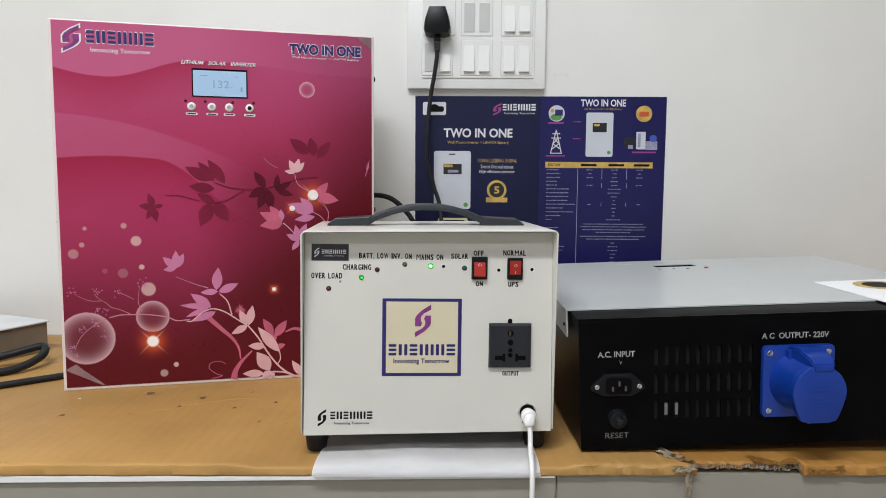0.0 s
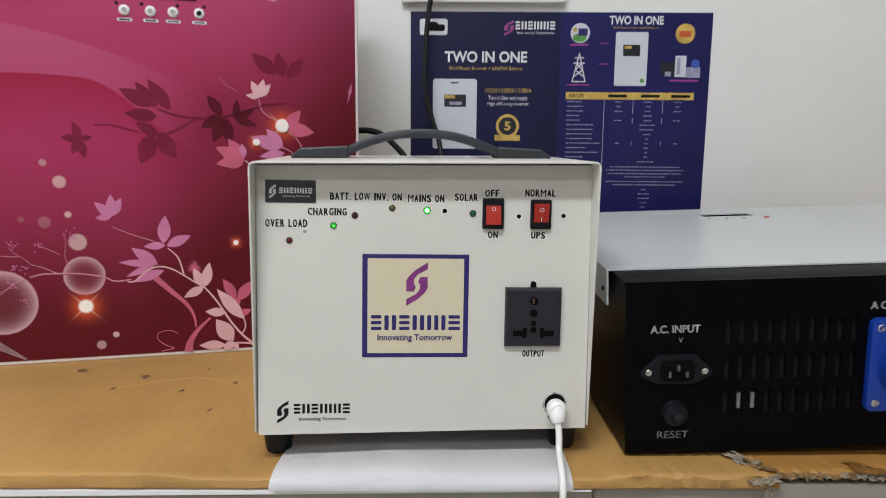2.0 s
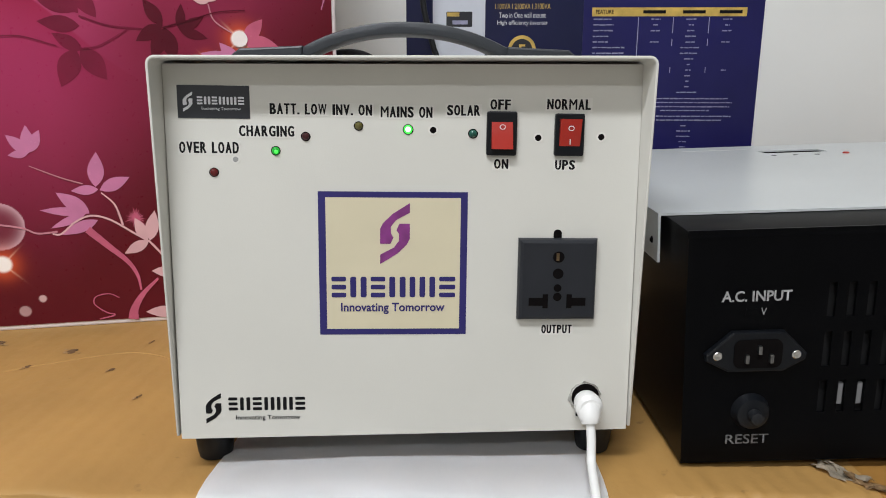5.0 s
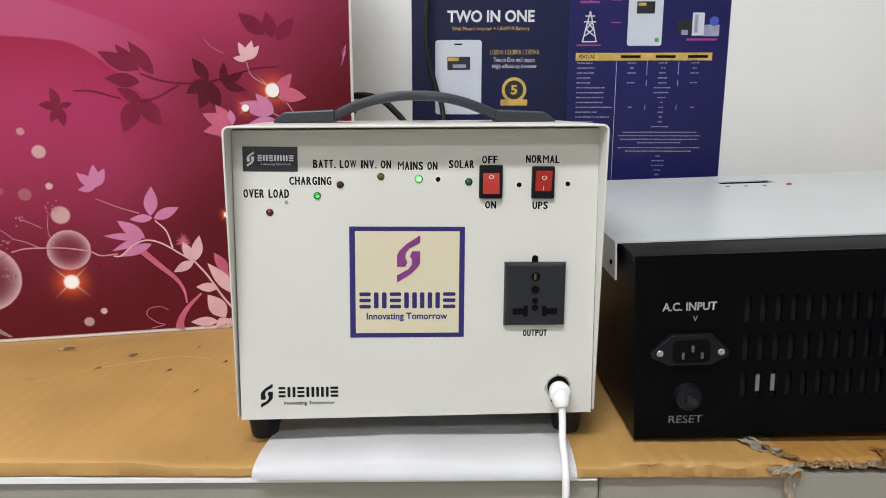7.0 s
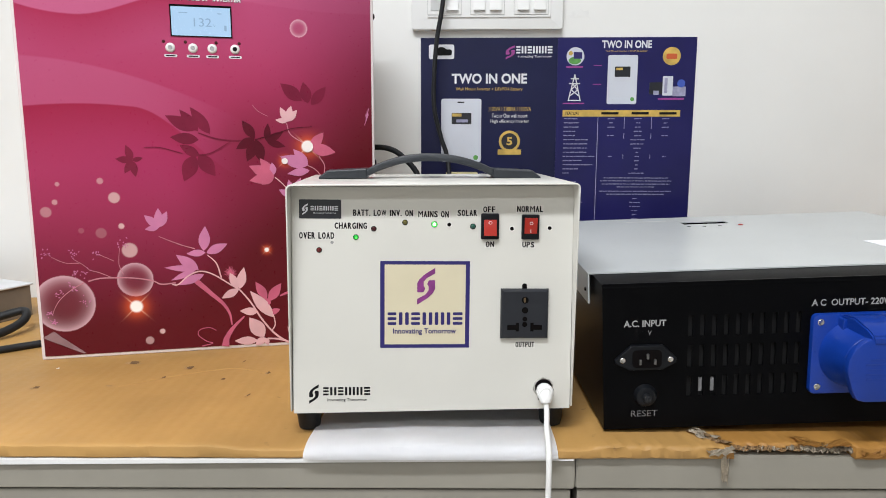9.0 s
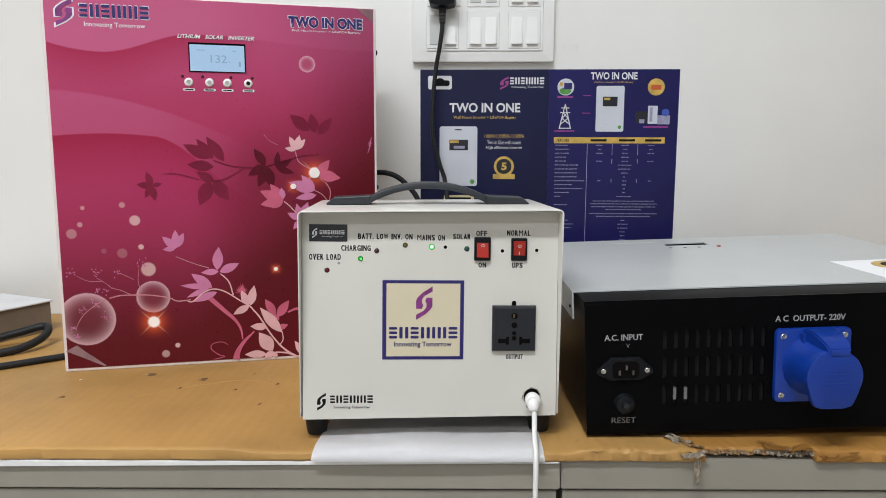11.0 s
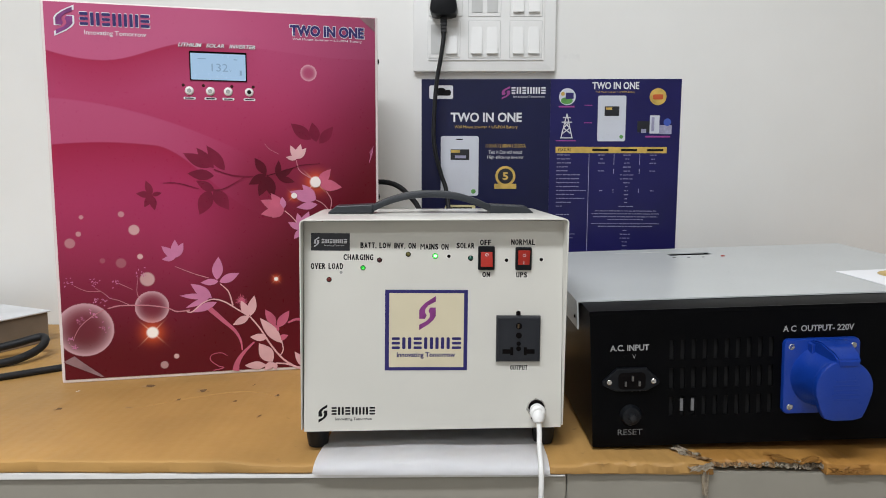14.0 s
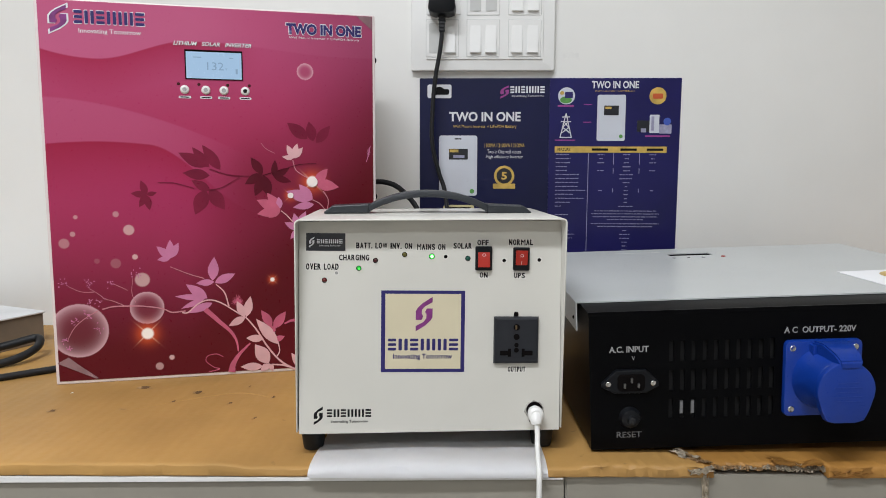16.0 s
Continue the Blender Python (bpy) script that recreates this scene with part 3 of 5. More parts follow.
# handle
hz, hy0, hy1 = H, 0.070, 0.097
for sgn in (-1, 1):
    bm = prism([(sgn * 0.060, hz), (sgn * 0.060, hz + 0.0092), (sgn * 0.097, hz + 0.0074), (sgn * 0.105, hz + 0.0012), (sgn * 0.105, hz - 0.0006)], hy0, hy1, bevel=0.0012)
    part("handle_end", bm, HANDLE, inv, "charcoal plastic end cap").matrix_basis = stand
up, dn = [], []
for i in range(25):
    s = i / 24 * 2 - 1
    x = 0.0615 * s
    up.append((x, hz + 0.0080 + 0.0150 * (1 - abs(s) ** 2.2)))
    dn.append((x * 0.985, hz + 0.0010 + 0.0150 * (1 - abs(s) ** 2.2)))
part("handle_grip", prism(up + dn[::-1], hy0 + 0.001, hy1 - 0.001, bevel=0.0014), HANDLE, inv, "arched charcoal plastic grip", True).matrix_basis = stand
carcass = set(inv.children)


def q(u):
    return (u + 2.0) / 1000


def label_strip(text, x0, x1, z0, z1):
    """Bold letters on a strip of white tape, in millimetres on the panel."""
    z0, z1 = z0 / 1000, z1 / 1000
    tape = part("label_tape", prism(rect(q(x0) - 0.0009, q(x1) + 0.0009, z0 - 0.0009, z1 + 0.0007), PY - 0.00010, PY - 0.00002), LABEL, inv, "white label tape")
    bm = bmesh.new()
    width = {"W": 1.4, "M": 1.3, "I": 0.42, ".": 0.36, " ": 0.55, "L": 0.85, "F": 0.85, "E": 0.88, "T": 0.92}
    gap = 0.15
    unit = (q(x1) - q(x0)) / (sum(width.get(c, 1.0) for c in text) + gap * (len(text) - 1))
    x = q(x0)
    for c in text:
        w = width.get(c, 1.0) * unit
        if c == ".":
            block(x, x + w, PY - 0.00020, PY - 0.00018, z0, z0 + 0.0010, bm=bm)
        elif c == "I":
            block(x, x + w, PY - 0.00020, PY - 0.00018, z0, z1, bm=bm)
        elif c != " ":
            for k, dx in enumerate((-0.00014, 0.00014) if c in "MW" else (-0.00020, 0.0, 0.00020)):
                lettering(c, x + 0.0002 + dx, x + w - 0.0002 + dx, z0, z1, PY - 0.00018 - 0.00001 * k, 0.0 if c in "MW" else 0.02, bm)
        x += w + gap * unit
    part("lettering", bm, INK, tape, "black capital letters")


for args in [("BATT. LOW", -72.2, -43.2, 174, 179.6), ("INV. ON", -40.3, -20, 173.9, 179.5), ("MAINS ON", -15.6, 11.2, 173.1, 178.8), ("SOLAR", 18.8, 36.1, 174.5, 180), ("OFF", 41.3, 52, 177.9, 183.2), ("NORMAL", 71.2, 94.3, 178.4, 183.9), ("CHARGING", -88.1, -60, 162.4, 168), ("OVER LOAD", -118.6, -88.4, 153.4, 159.3), ("ON", 43.9, 51.5, 146.6, 151.8), ("UPS", 76.5, 87.2, 146.4, 151.6), ("OUTPUT", 72.2, 89.1, 54.6, 59.6)]:
    label_strip(*args)


def lamp_dot(u, z, r, mat, name="indicator_lamp", label="", dome=0.0016):
    x, zz = q(u), z / 1000
    m = Matrix.Translation((x, 0, zz))
    ring = part("lamp_hole", turned([(PY - 0.0002, r + 0.0004), (PY + 0.0006, r + 0.0004)], 20, m=m), HOLE if name == "indicator_lamp" else LABEL, inv)
    part(name, turned([(PY - dome, r * 0.25), (PY - dome * 0.85, r * 0.62), (PY - dome * 0.45, r * 0.9), (PY - 0.0001, r)], 18, m=m), mat, ring, label, True)


lamp_dot(-101.5, 143.4, 0.0021, LED_RED, label="unlit red indicator lamp")
lamp_dot(-69.7, 155.0, 0.0021, LED_GREEN, label="lit green indicator lamp")
part("lamp_core", turned([(PY - 0.0021, 0.0003), (PY - 0.0019, 0.0008), (PY - 0.0012, 0.0011), (PY - 0.0002, 0.0011)], 14, m=Matrix.Translation((q(-69.3), 0, 0.1546))), LED_BRIGHT, inv, "glowing lamp tip", True)
lamp_dot(-54.2, 162.6, 0.0021, LED_DARKRED, label="unlit dark red indicator lamp")
lamp_dot(-27.0, 168.4, 0.0021, LED_YELLOW, label="unlit yellow indicator lamp")
lamp_dot(-1.4, 166.9, 0.0024, LED_BRIGHT, label="bright green indicator lamp", dome=0.0010)
part("lamp_core", turned([(PY - 0.0020, 0.0004), (PY - 0.0018, 0.0010), (PY - 0.0011, 0.0015), (PY - 0.0002, 0.0015)], 16, m=Matrix.Translation((q(-1.4), 0, 0.1669))), LED_CORE, inv, "glowing lamp tip", True)
lamp_dot(32.5, 165.1, 0.0022, LED_TEAL, label="unlit green indicator lamp")
for u, z, mat in ((-90.3, 150.3, LED_GREY), (11.6, 166.7, HOLE), (67.0, 163.3, HOLE), (100.6, 164.1, HOLE)):
    lamp_dot(u, z, 0.0019 if mat is LED_GREY else 0.0023, mat, "panel_hole", "small drilled hole", 0.0003)


def rocker_switch(u0, u1, z0, z1, tilt):
    x0, x1, z0, z1 = q(u0), q(u1), z0 / 1000, z1 / 1000
    cx, cz = (x0 + x1) / 2, (z0 + z1) / 2
    frame_pts = rounded(x0, x1, z0, z1, 0.0012)
    bez = part("rocker_switch", prism(frame_pts, PY - 0.0026, PY - 0.00005, bevel=0.0007), PLASTIC, inv, "black rocker switch bezel")
    hw, hh = 0.0055, 0.0082
    bm = bmesh.new()
    pro = [(-hh, -0.0034 - 0.0020 * tilt), (0.0, -0.0036), (hh, -0.0034 + 0.0020 * tilt)]
    front = [[bm.verts.new((cx + sx * hw, PY + y - 0.0006, cz + z)) for z, y in pro] for sx in (-1, 1)]
    back = [[bm.verts.new((cx + sx * hw, PY, cz + z)) for z, y in pro] for sx in (-1, 1)]
    for k in range(2):
        bm.faces.new((front[0][k], front[1][k], front[1][k + 1], front[0][k + 1]))
        for s in (0, 1):
            bm.faces.new((front[s][k], front[s][k + 1], back[s][k + 1], back[s][k]))
    bm.faces.new((front[0][0], front[1][0], back[1][0], back[0][0]))
    bm.faces.new((front[0][2], front[1][2], back[1][2], back[0][2]))
    bmesh.ops.recalc_face_normals(bm, faces=bm.faces[:])
    part("rocker", bm, RED_ROCKER, bez, "red rocker")
    ink = bmesh.new()
    n = 16
    for i in range(n):
        a, b = 2 * math.pi * i / n, 2 * math.pi * (i + 1) / n
        pts = [(r * math.cos(t), r * math.sin(t) * 0.85) for r, t in ((0.0016, a), (0.0016, b), (0.0012, b), (0.0012, a))]
        ink.faces.new([ink.verts.new((cx + px, PY - (0.0056 if tilt < 0 else 0.0044), cz + 0.0034 + pz)) for px, pz in pts])
    if tilt < 0:
        prism(rect(cx - 0.0002, cx + 0.0002, cz - 0.0052, cz - 0.0022), PY - (0.0048 if tilt > 0 else 0.0038), PY - 0.0034, ink)
    part("rocker_symbols", ink, WHITE_INK, bez)


rocker_switch(39.5, 55.4, 153.7, 177.0, 1)
rocker_switch(75.4, 91.0, 153.8, 176.3, -1)

# output socket
sx0, sx1, sz0, sz1 = q(58.0), q(100.7), 0.0635, 0.1090
sock = part("output_socket", prism(rect(sx0, sx1, sz0, sz1), PY - 0.0045, PY - 0.00005, bevel=0.0024), SOCKET, inv, "black universal mains socket")
scx = (sx0 + sx1) / 2
part("key_slot", prism(rounded(scx - 0.0022, scx + 0.0022, sz1 - 0.002, sz1 + 0.0046, 0.002), PY - 0.0003, PY - 0.00003), HOLE, inv)
for dz, r in ((0.0128, 0.0031), (0.0035, 0.0029), (-0.0045, 0.0021), (-0.0095, 0.0023)):
    part("pin_hole", prism(disc_outline(scx, (sz0 + sz1) / 2 + dz, r, 18), PY - 0.0049, PY - 0.0044), HOLE, sock)
part("pin_contact", block(scx - 0.0013, scx + 0.0003, PY - 0.0053, PY - 0.0047, (sz0 + sz1) / 2 + 0.0108, (sz0 + sz1) / 2 + 0.0150), material("tarnished_brass", (0.20, 0.14, 0.08), 0.4, metal=1.0, vary=0.3, scale=400.0), sock, "tarnished brass contact")
for s in (-1, 1):
    cz = sz0 + 0.0105
    bm = prism(rect(scx + s * 0.0105 - 0.0050, scx + s * 0.0105 + 0.0050, cz - 0.0022, cz + 0.0022), PY - 0.0049, PY - 0.0044)
    prism(rect(scx + s * 0.0065 - 0.0014, scx + s * 0.0065 + 0.0014, cz - 0.0036, cz + 0.0042), PY - 0.0050, PY - 0.0044, bm)
    part("pin_hole", bm, HOLE, sock)

# square emblem sticker
st = part("emblem_sticker", prism(rect(q(-48.6), q(30.4), 0.0545, 0.1338), PY - 0.0002, PY - 0.00002), NAVY_INK, inv, "square cream sticker with a navy border")
part("sticker_field", prism(rect(q(-44.7), q(26.7), 0.0578, 0.1306), PY - 0.0004, PY - 0.0002), CREAM, st, "cream field")
for o in mark_outlines(q(-8.2), 0.111, 0.0158, 0.0335):
    part("emblem", prism(o, PY - 0.0006, PY - 0.0004), PURPLE, st, "purple leaf-shaped emblem")
word_bars("name_block", q(-42.1), q(24.3), 0.0757, 0.0872, PY - 0.0006, PY - 0.0004, NAVY_INK, st, "navy bars")
part("tagline", lettering("Innovating Tomorrow", q(-37.2), q(18.7), 0.0662, 0.0726, PY - 0.0006, 0.022), NAVY_INK, st)
# small dark sticker
st = part("dark_sticker", prism(rect(q(-118.4), q(-82.2), 0.1714, 0.1882), PY - 0.0003, PY - 0.00002), DARK_STICKER, inv, "small black sticker with white print")
for o in mark_outlines(q(-113.2), 0.1797, 0.0048, 0.0102):
    part("emblem", prism(o, PY - 0.0005, PY - 0.0003), WHITE_INK, st)
word_bars("name_block", q(-108.5), q(-84.9), 0.1785, 0.1825, PY - 0.0005, PY - 0.0003, WHITE_INK, st)
part("tagline", lettering("Innovating Tomorrow", q(-106.2), q(-86.7), 0.1752, 0.1772, PY - 0.0005), WHITE_INK, st)
# print at the foot of the panel
for o in mark_outlines(q(-107.1), 0.0121, 0.0084, 0.0178):
    part("panel_emblem", prism(o, PY - 0.0002, PY - 0.00002), INK, inv, "black printed emblem")
word_bars("panel_name_block", q(-99.0), q(-57.4), 0.0108, 0.0184, PY - 0.0002, PY - 0.00002, INK, inv, "black printed bars")
part("panel_tagline", lettering("Innovating Tomorrow", q(-95.2), q(-60.3), 0.0044, 0.0080, PY - 0.0002, 0.015), INK, inv)
# cut-out round the cord
rng = random.Random(31)
bm = prism([(q(98.4) + rng.uniform(0.0084, 0.0101) * math.cos(0.24 * i), 0.0170 + rng.uniform(0.0080, 0.0094) * math.sin(0.24 * i)) for i in range(26)], PY - 0.0008, PY - 0.00005)
rim_ob = part("cord_grommet", bm, CHROME, inv, "ragged metal rim round the cord entry")
part("cord_opening", prism(disc_outline(q(98.4), 0.0170, 0.0078, 22), PY - 0.0010, PY - 0.0008), HOLE, rim_ob)
part("entry_mark", prism(rounded(q(93.5), q(95.0), 0.0050, 0.0080, 0.0006), PY - 0.0002, PY - 0.00002), INK, inv)

# the fittings sit on the raked panel
for ob in inv.children:
    if ob not in carcass:
        ob.matrix_basis = Matrix.Diagonal((0.987, 1.0, 0.966, 1.0))

# white power cord
cord = thing("power_cord", UPRIGHT, "white mains cord with a moulded plug hanging over the desk edge", "cable")
cx, fy = 0.0990, 0.0
bm = turned([(fy - 0.0010, 0.0068), (fy - 0.0060, 0.0076), (fy - 0.0090, 0.0073), (fy - 0.0108, 0.0055), (fy - 0.0112, 0.002)], 24, m=Matrix.Translation((cx, 0, 0.0172)))
tube([(cx, fy - 0.0050, 0.0172), (cx + 0.0001, fy - 0.0095, 0.0128), (cx + 0.0003, fy - 0.0115, 0.0090)], 0.0075, 16, 8, bm, 0.0046)
part("plug", bm, WHITE_PLASTIC, cord, "moulded white plug", True)
part("cable", tube([(cx + 0.0003, fy - 0.0112, 0.0100), (cx + 0.0004, fy - 0.0150, 0.0000), (cx - 0.0004, -0.0200, -0.0090), (cx - 0.0022, -0.0340, -0.0128), (cx - 0.0034, -0.0455, -0.0185), (cx - 0.0038, -0.0505, -0.0320), (cx - 0.0040, -0.051, -0.060), (cx - 0.0045, -0.051, -0.12), (cx + 0.002, -0.051, -0.35), (cx + 0.03, -0.052, -0.70), (cx + 0.05, -0.07, -0.766), (cx + 0.3, 0.0, -0.767)], 0.0025, 12, 12), WHITE_PLASTIC, cord, "white round cable", True)


# ---- black inverter with a grey lid ----
BYAW = 1.93
blk = thing("rack_inverter", pose(0.1814, 0.6914, 0.7533, 0, 0, BYAW) @ pose(0, 0, 0, 1.41, -2.1), "black metal inverter with a grey lid and a blue outlet", "inverter")
BW, BH, BD = 0.43, 0.1327, 0.360


def lean_out(bm):
    """The near side wall bulges out a little towards its top."""
    for v in bm.verts:
        if v.co.x < 0.003:
            v.co.x -= 0.0021 * v.co.z / BH


slots = [(z0, z1) for z0, z1 in ((0.0840, 0.1030), (0.0557, 0.0757), (0.0290, 0.0478))]
xs = [0.0725 + 0.01035 * i for i in range(10)]
# one plate with the slots cut through it
cut_x = [0.0] + [v for x in xs for v in (x, x + 0.0042)] + [BW]
cut_z = [0.0] + [v for z in slots[::-1] for v in z] + [BH]
bm = bmesh.new()
corner = {(i, k, f): bm.verts.new((x, 0.0015 * f, z)) for i, x in enumerate(cut_x) for k, z in enumerate(cut_z) for f in (0, 1)}


def solid(i, k):
    """Whether a cell of the plate is metal."""
    return 0 <= i < len(cut_x) - 1 and 0 <= k < len(cut_z) - 1 and not (i % 2 and k % 2)


for i in range(len(cut_x) - 1):
    for k in range(len(cut_z) - 1):
        if not solid(i, k):
            continue
        a, b, c, d = (i, k), (i + 1, k), (i + 1, k + 1), (i, k + 1)
        for f in (0, 1):
            bm.faces.new([corner[(*p, f)] for p in (a, b, c, d)])
        for p, r, other in ((a, b, (i, k - 1)), (b, c, (i + 1, k)), (c, d, (i, k + 1)), (d, a, (i - 1, k))):
            if not solid(*other):
                bm.faces.new((corner[(*p, 0)], corner[(*r, 0)], corner[(*r, 1)], corner[(*p, 1)]))
bmesh.ops.recalc_face_normals(bm, faces=bm.faces[:])
lean_out(bm)
part("front_panel", bm, BLACK_PAINT, blk, "black front panel with slotted vents")
for nm, dims in (("side_panel", (0, 0.0015, 0.0016, BD, 0, BH - 0.0015)), ("side_panel", (BW - 0.0015, BW, 0.0016, BD, 0, BH - 0.0015)), ("back_panel", (0.0016, BW - 0.0016, BD - 0.0015, BD, 0, BH - 0.0015)), ("base_plate", (0.0016, BW - 0.0016, 0.0016, BD - 0.0016, 0.0, 0.0015))):
    bm = block(*dims)
    lean_out(bm)
    part(nm, bm, BLACK_PAINT, blk)
# sloping shoulder between front panel and lid
bm = bmesh.new()
sh = [(-0.0004, BH - 0.004), (0.0004, BH - 0.0008), (0.0025, BH + 0.0001), (0.0372, BH + 0.0008), (0.0372, BH - 0.0012), (0.002, BH - 0.004)]
a, b = [bm.verts.new((-0.0006, y, z)) for y, z in sh], [bm.verts.new((BW + 0.0006, y, z)) for y, z in sh]
bm.faces.new(a), bm.faces.new(b[::-1])
for i in range(len(sh)):
    bm.faces.new((a[i], a[(i + 1) % len(sh)], b[(i + 1) % len(sh)], b[i]))
bmesh.ops.recalc_face_normals(bm, faces=bm.faces[:])
lean_out(bm)
part("shoulder", bm, BLACK_PAINT, blk, "black bent shoulder", True)
# lid with a cut-out
LZ = BH + 0.0011
hx0, hx1, hy0b, hy1b = 0.1695, 0.2275, 0.297, 0.318
gx, gy = (-0.0052, hx0, hx1, BW + 0.002), (0.0353, hy0b, hy1b, BD + 0.001)
bm = bmesh.new()
for z in (LZ, LZ + 0.0014):
    grid = [[bm.verts.new((x, y, z)) for y in gy] for x in gx]
    for a in range(3):
        for b in range(3):
            if (a, b) != (1, 1):
                bm.faces.new((grid[a][b], grid[a + 1][b], grid[a + 1][b + 1], grid[a][b + 1]))
bm.verts.ensure_lookup_table()
low_edges = [e for e in bm.edges if e.is_boundary and e.verts[0].co.z < LZ + 0.0005]
partner = {(round(v.co.x, 5), round(v.co.y, 5)): v for v in bm.verts if v.co.z > LZ + 0.0005}
for e in low_edges:
    a, b = e.verts
    bm.faces.new((a, b, partner[(round(b.co.x, 5), round(b.co.y, 5))], partner[(round(a.co.x, 5), round(a.co.y, 5))]))
bmesh.ops.recalc_face_normals(bm, faces=bm.faces[:])
lean_out(bm)
lid = part("lid", bm, GREY_PAINT, blk, "grey powder-coated lid")
for x in (-0.0052, BW + 0.0006):
    bm = block(x, x + 0.0014, 0.0353, BD + 0.001, LZ - 0.027, LZ - 0.0001)
    lean_out(bm)
    part("lid_flange", bm, GREY_PAINT, lid, "folded edge of the lid")
part("cutout_base", block(hx0 - 0.004, hx1 + 0.004, hy0b - 0.004, hy1b + 0.004, LZ - 0.020, LZ - 0.018), HOLE, blk)
part("lid_scratch", block(0.104, 0.1660, 0.3300, 0.3325, LZ + 0.00142, LZ + 0.00155), WHITE_PLASTIC, lid)
for x, y in ((0.169, 0.279), (0.1878, 0.278), (0.207, 0.2775)):
    m = Matrix.Translation((x, y, LZ + 0.0015)) @ Matrix.Rotation(radians(-90), 4, "X")
    part("lid_hole", turned([(-0.0001, 0.0022), (0.0003, 0.0022)], 12, m=m), HOLE, lid)
m = Matrix.Translation((0.2335, 0.279, LZ + 0.0016)) @ Matrix.Rotation(radians(-90), 4, "X")
part("lid_screw", turned([(-0.0012, 0.0018), (-0.0008, 0.0026), (0.0002, 0.0030)], 14, m=m), RED_ROCKER, lid)
for z in (LZ - 0.016,):
    m = Matrix.Translation((-0.0074, 0.046, z)) @ Matrix.Rotation(radians(-90), 4, "Z")
    part("lid_screw", turned([(-0.0008, 0.0012), (0.0002, 0.0022)], 12, m=m), HOLE, lid)
for x, y, drop in ((0.03, 0.31, 0.0124), (0.40, 0.31, 0.0260), (0.40, 0.04, 0.0196), (0.03, 0.04, 0.0046)):
    m = Matrix.Translation((x, y, 0)) @ Matrix.Rotation(radians(-90), 4, "X")
    part("foot", turned([(0.0, 0.011), (drop, 0.0095)], 18, m=m), RUBBER, blk, "black rubber foot")
# pale tabs seen through the vents
for x in (0.0833, 0.0938):
    part("inner_tab", block(x - 0.0008, x + 0.0034, 0.0018, 0.004, 0.0325, 0.0452, 0.0004), material("dull_tab", (0.20, 0.20, 0.205), 0.5), blk, "pale metal tab behind the vent")
# Dark backing added close behind the slots to set how deep their shade looks.
part("slot_backing", block(0.06, 0.19, 0.0044, 0.006, 0.01, 0.12), material("slot_backing_dark", (0.0024, 0.0024, 0.0028), 0.7, vary=0.4, scale=60.0), blk)
# lettering
part("lettering", lettering("A.C. INPUT", 0.0168, 0.0534, 0.0938, 0.0998, -0.0002, 0.022), SILVER_INK, blk, "worn white capitals")
part("lettering", lettering("V", 0.0378, 0.0409, 0.0862, 0.0902, -0.0002), SILVER_INK, blk)
part("worn_digits", prism(rect(0.0300, 0.0356, 0.0862, 0.0898), -0.0002, -0.00002), BLACK_PAINT, blk)
part("lettering", lettering("RESET", 0.0240, 0.0475, 0.0112, 0.0170, -0.0002, 0.006), material("worn_ink", (0.16, 0.16, 0.165), 0.6, vary=0.7, scale=420.0), blk, "worn white capitals")
part("lettering", lettering("A C  OUTPUT- 220V", 0.1780, 0.2442, 0.1074, 0.1134, -0.0002, 0.022), SILVER_INK, blk, "white capitals")
# mains inlet
hexa = [(0.0090, 0.0654), (0.0228, 0.0779), (0.0504, 0.0779), (0.0627, 0.0654), (0.0622, 0.0616), (0.0508, 0.0552), (0.0220, 0.0552), (0.0096, 0.0616)]
inlet = part("mains_inlet", prism(hexa, -0.0035, -0.00005, bevel=0.0012), PLASTIC, blk, "black three-pin mains inlet")
part("inlet_well", prism(rounded(0.0238, 0.0492, 0.0578, 0.0738, 0.004), -0.0040, -0.0034), HOLE, inlet)
for x, z in ((0.0302, 0.0636), (0.0366, 0.0686), (0.0430, 0.0636)):
    part("pin", block(x - 0.0010, x + 0.0010, -0.0065, -0.0040, z - 0.0024, z + 0.0024, 0.0004), PIN_STEEL, inlet, "dull steel pin")
for x in (0.0154, 0.0570):
    screw(inlet, x, 0.0648, -0.0036, 0.0025)
# reset button
m = Matrix.Translation((0.0362, 0, 0.0310))
rb = part("reset_button", turned([(-0.0055, 0.0060), (-0.0045, 0.0085), (-0.0015, 0.0098), (-0.00005, 0.0105)], 28, m=m), PLASTIC, blk, "round black reset breaker", True)
part("button_cap", turned([(-0.0110, 0.0018), (-0.0104, 0.0034), (-0.0055, 0.0038)], 18, m=m), RUBBER, rb, smooth=True)
# blue outlet
fx0, fx1, fz0, fz1 = 0.1778, 0.2483, 0.0291, 0.1011
out = part("blue_outlet", prism(rounded(fx0, fx1, fz0, fz1, 0.005), -0.0050, -0.00005, bevel=0.0014), BLUE, blk, "blue industrial outlet with a hinged lid", True)
ocx, ocz = 0.2140, 0.0655
m = Matrix.Translation((ocx, 0, ocz))
part("barrel", turned([(-0.0345, 0.0245), (-0.034, 0.0250), (-0.020, 0.0268), (-0.010, 0.0285), (-0.0050, 0.0300)], 48, m=m), BLUE, out, smooth=True)


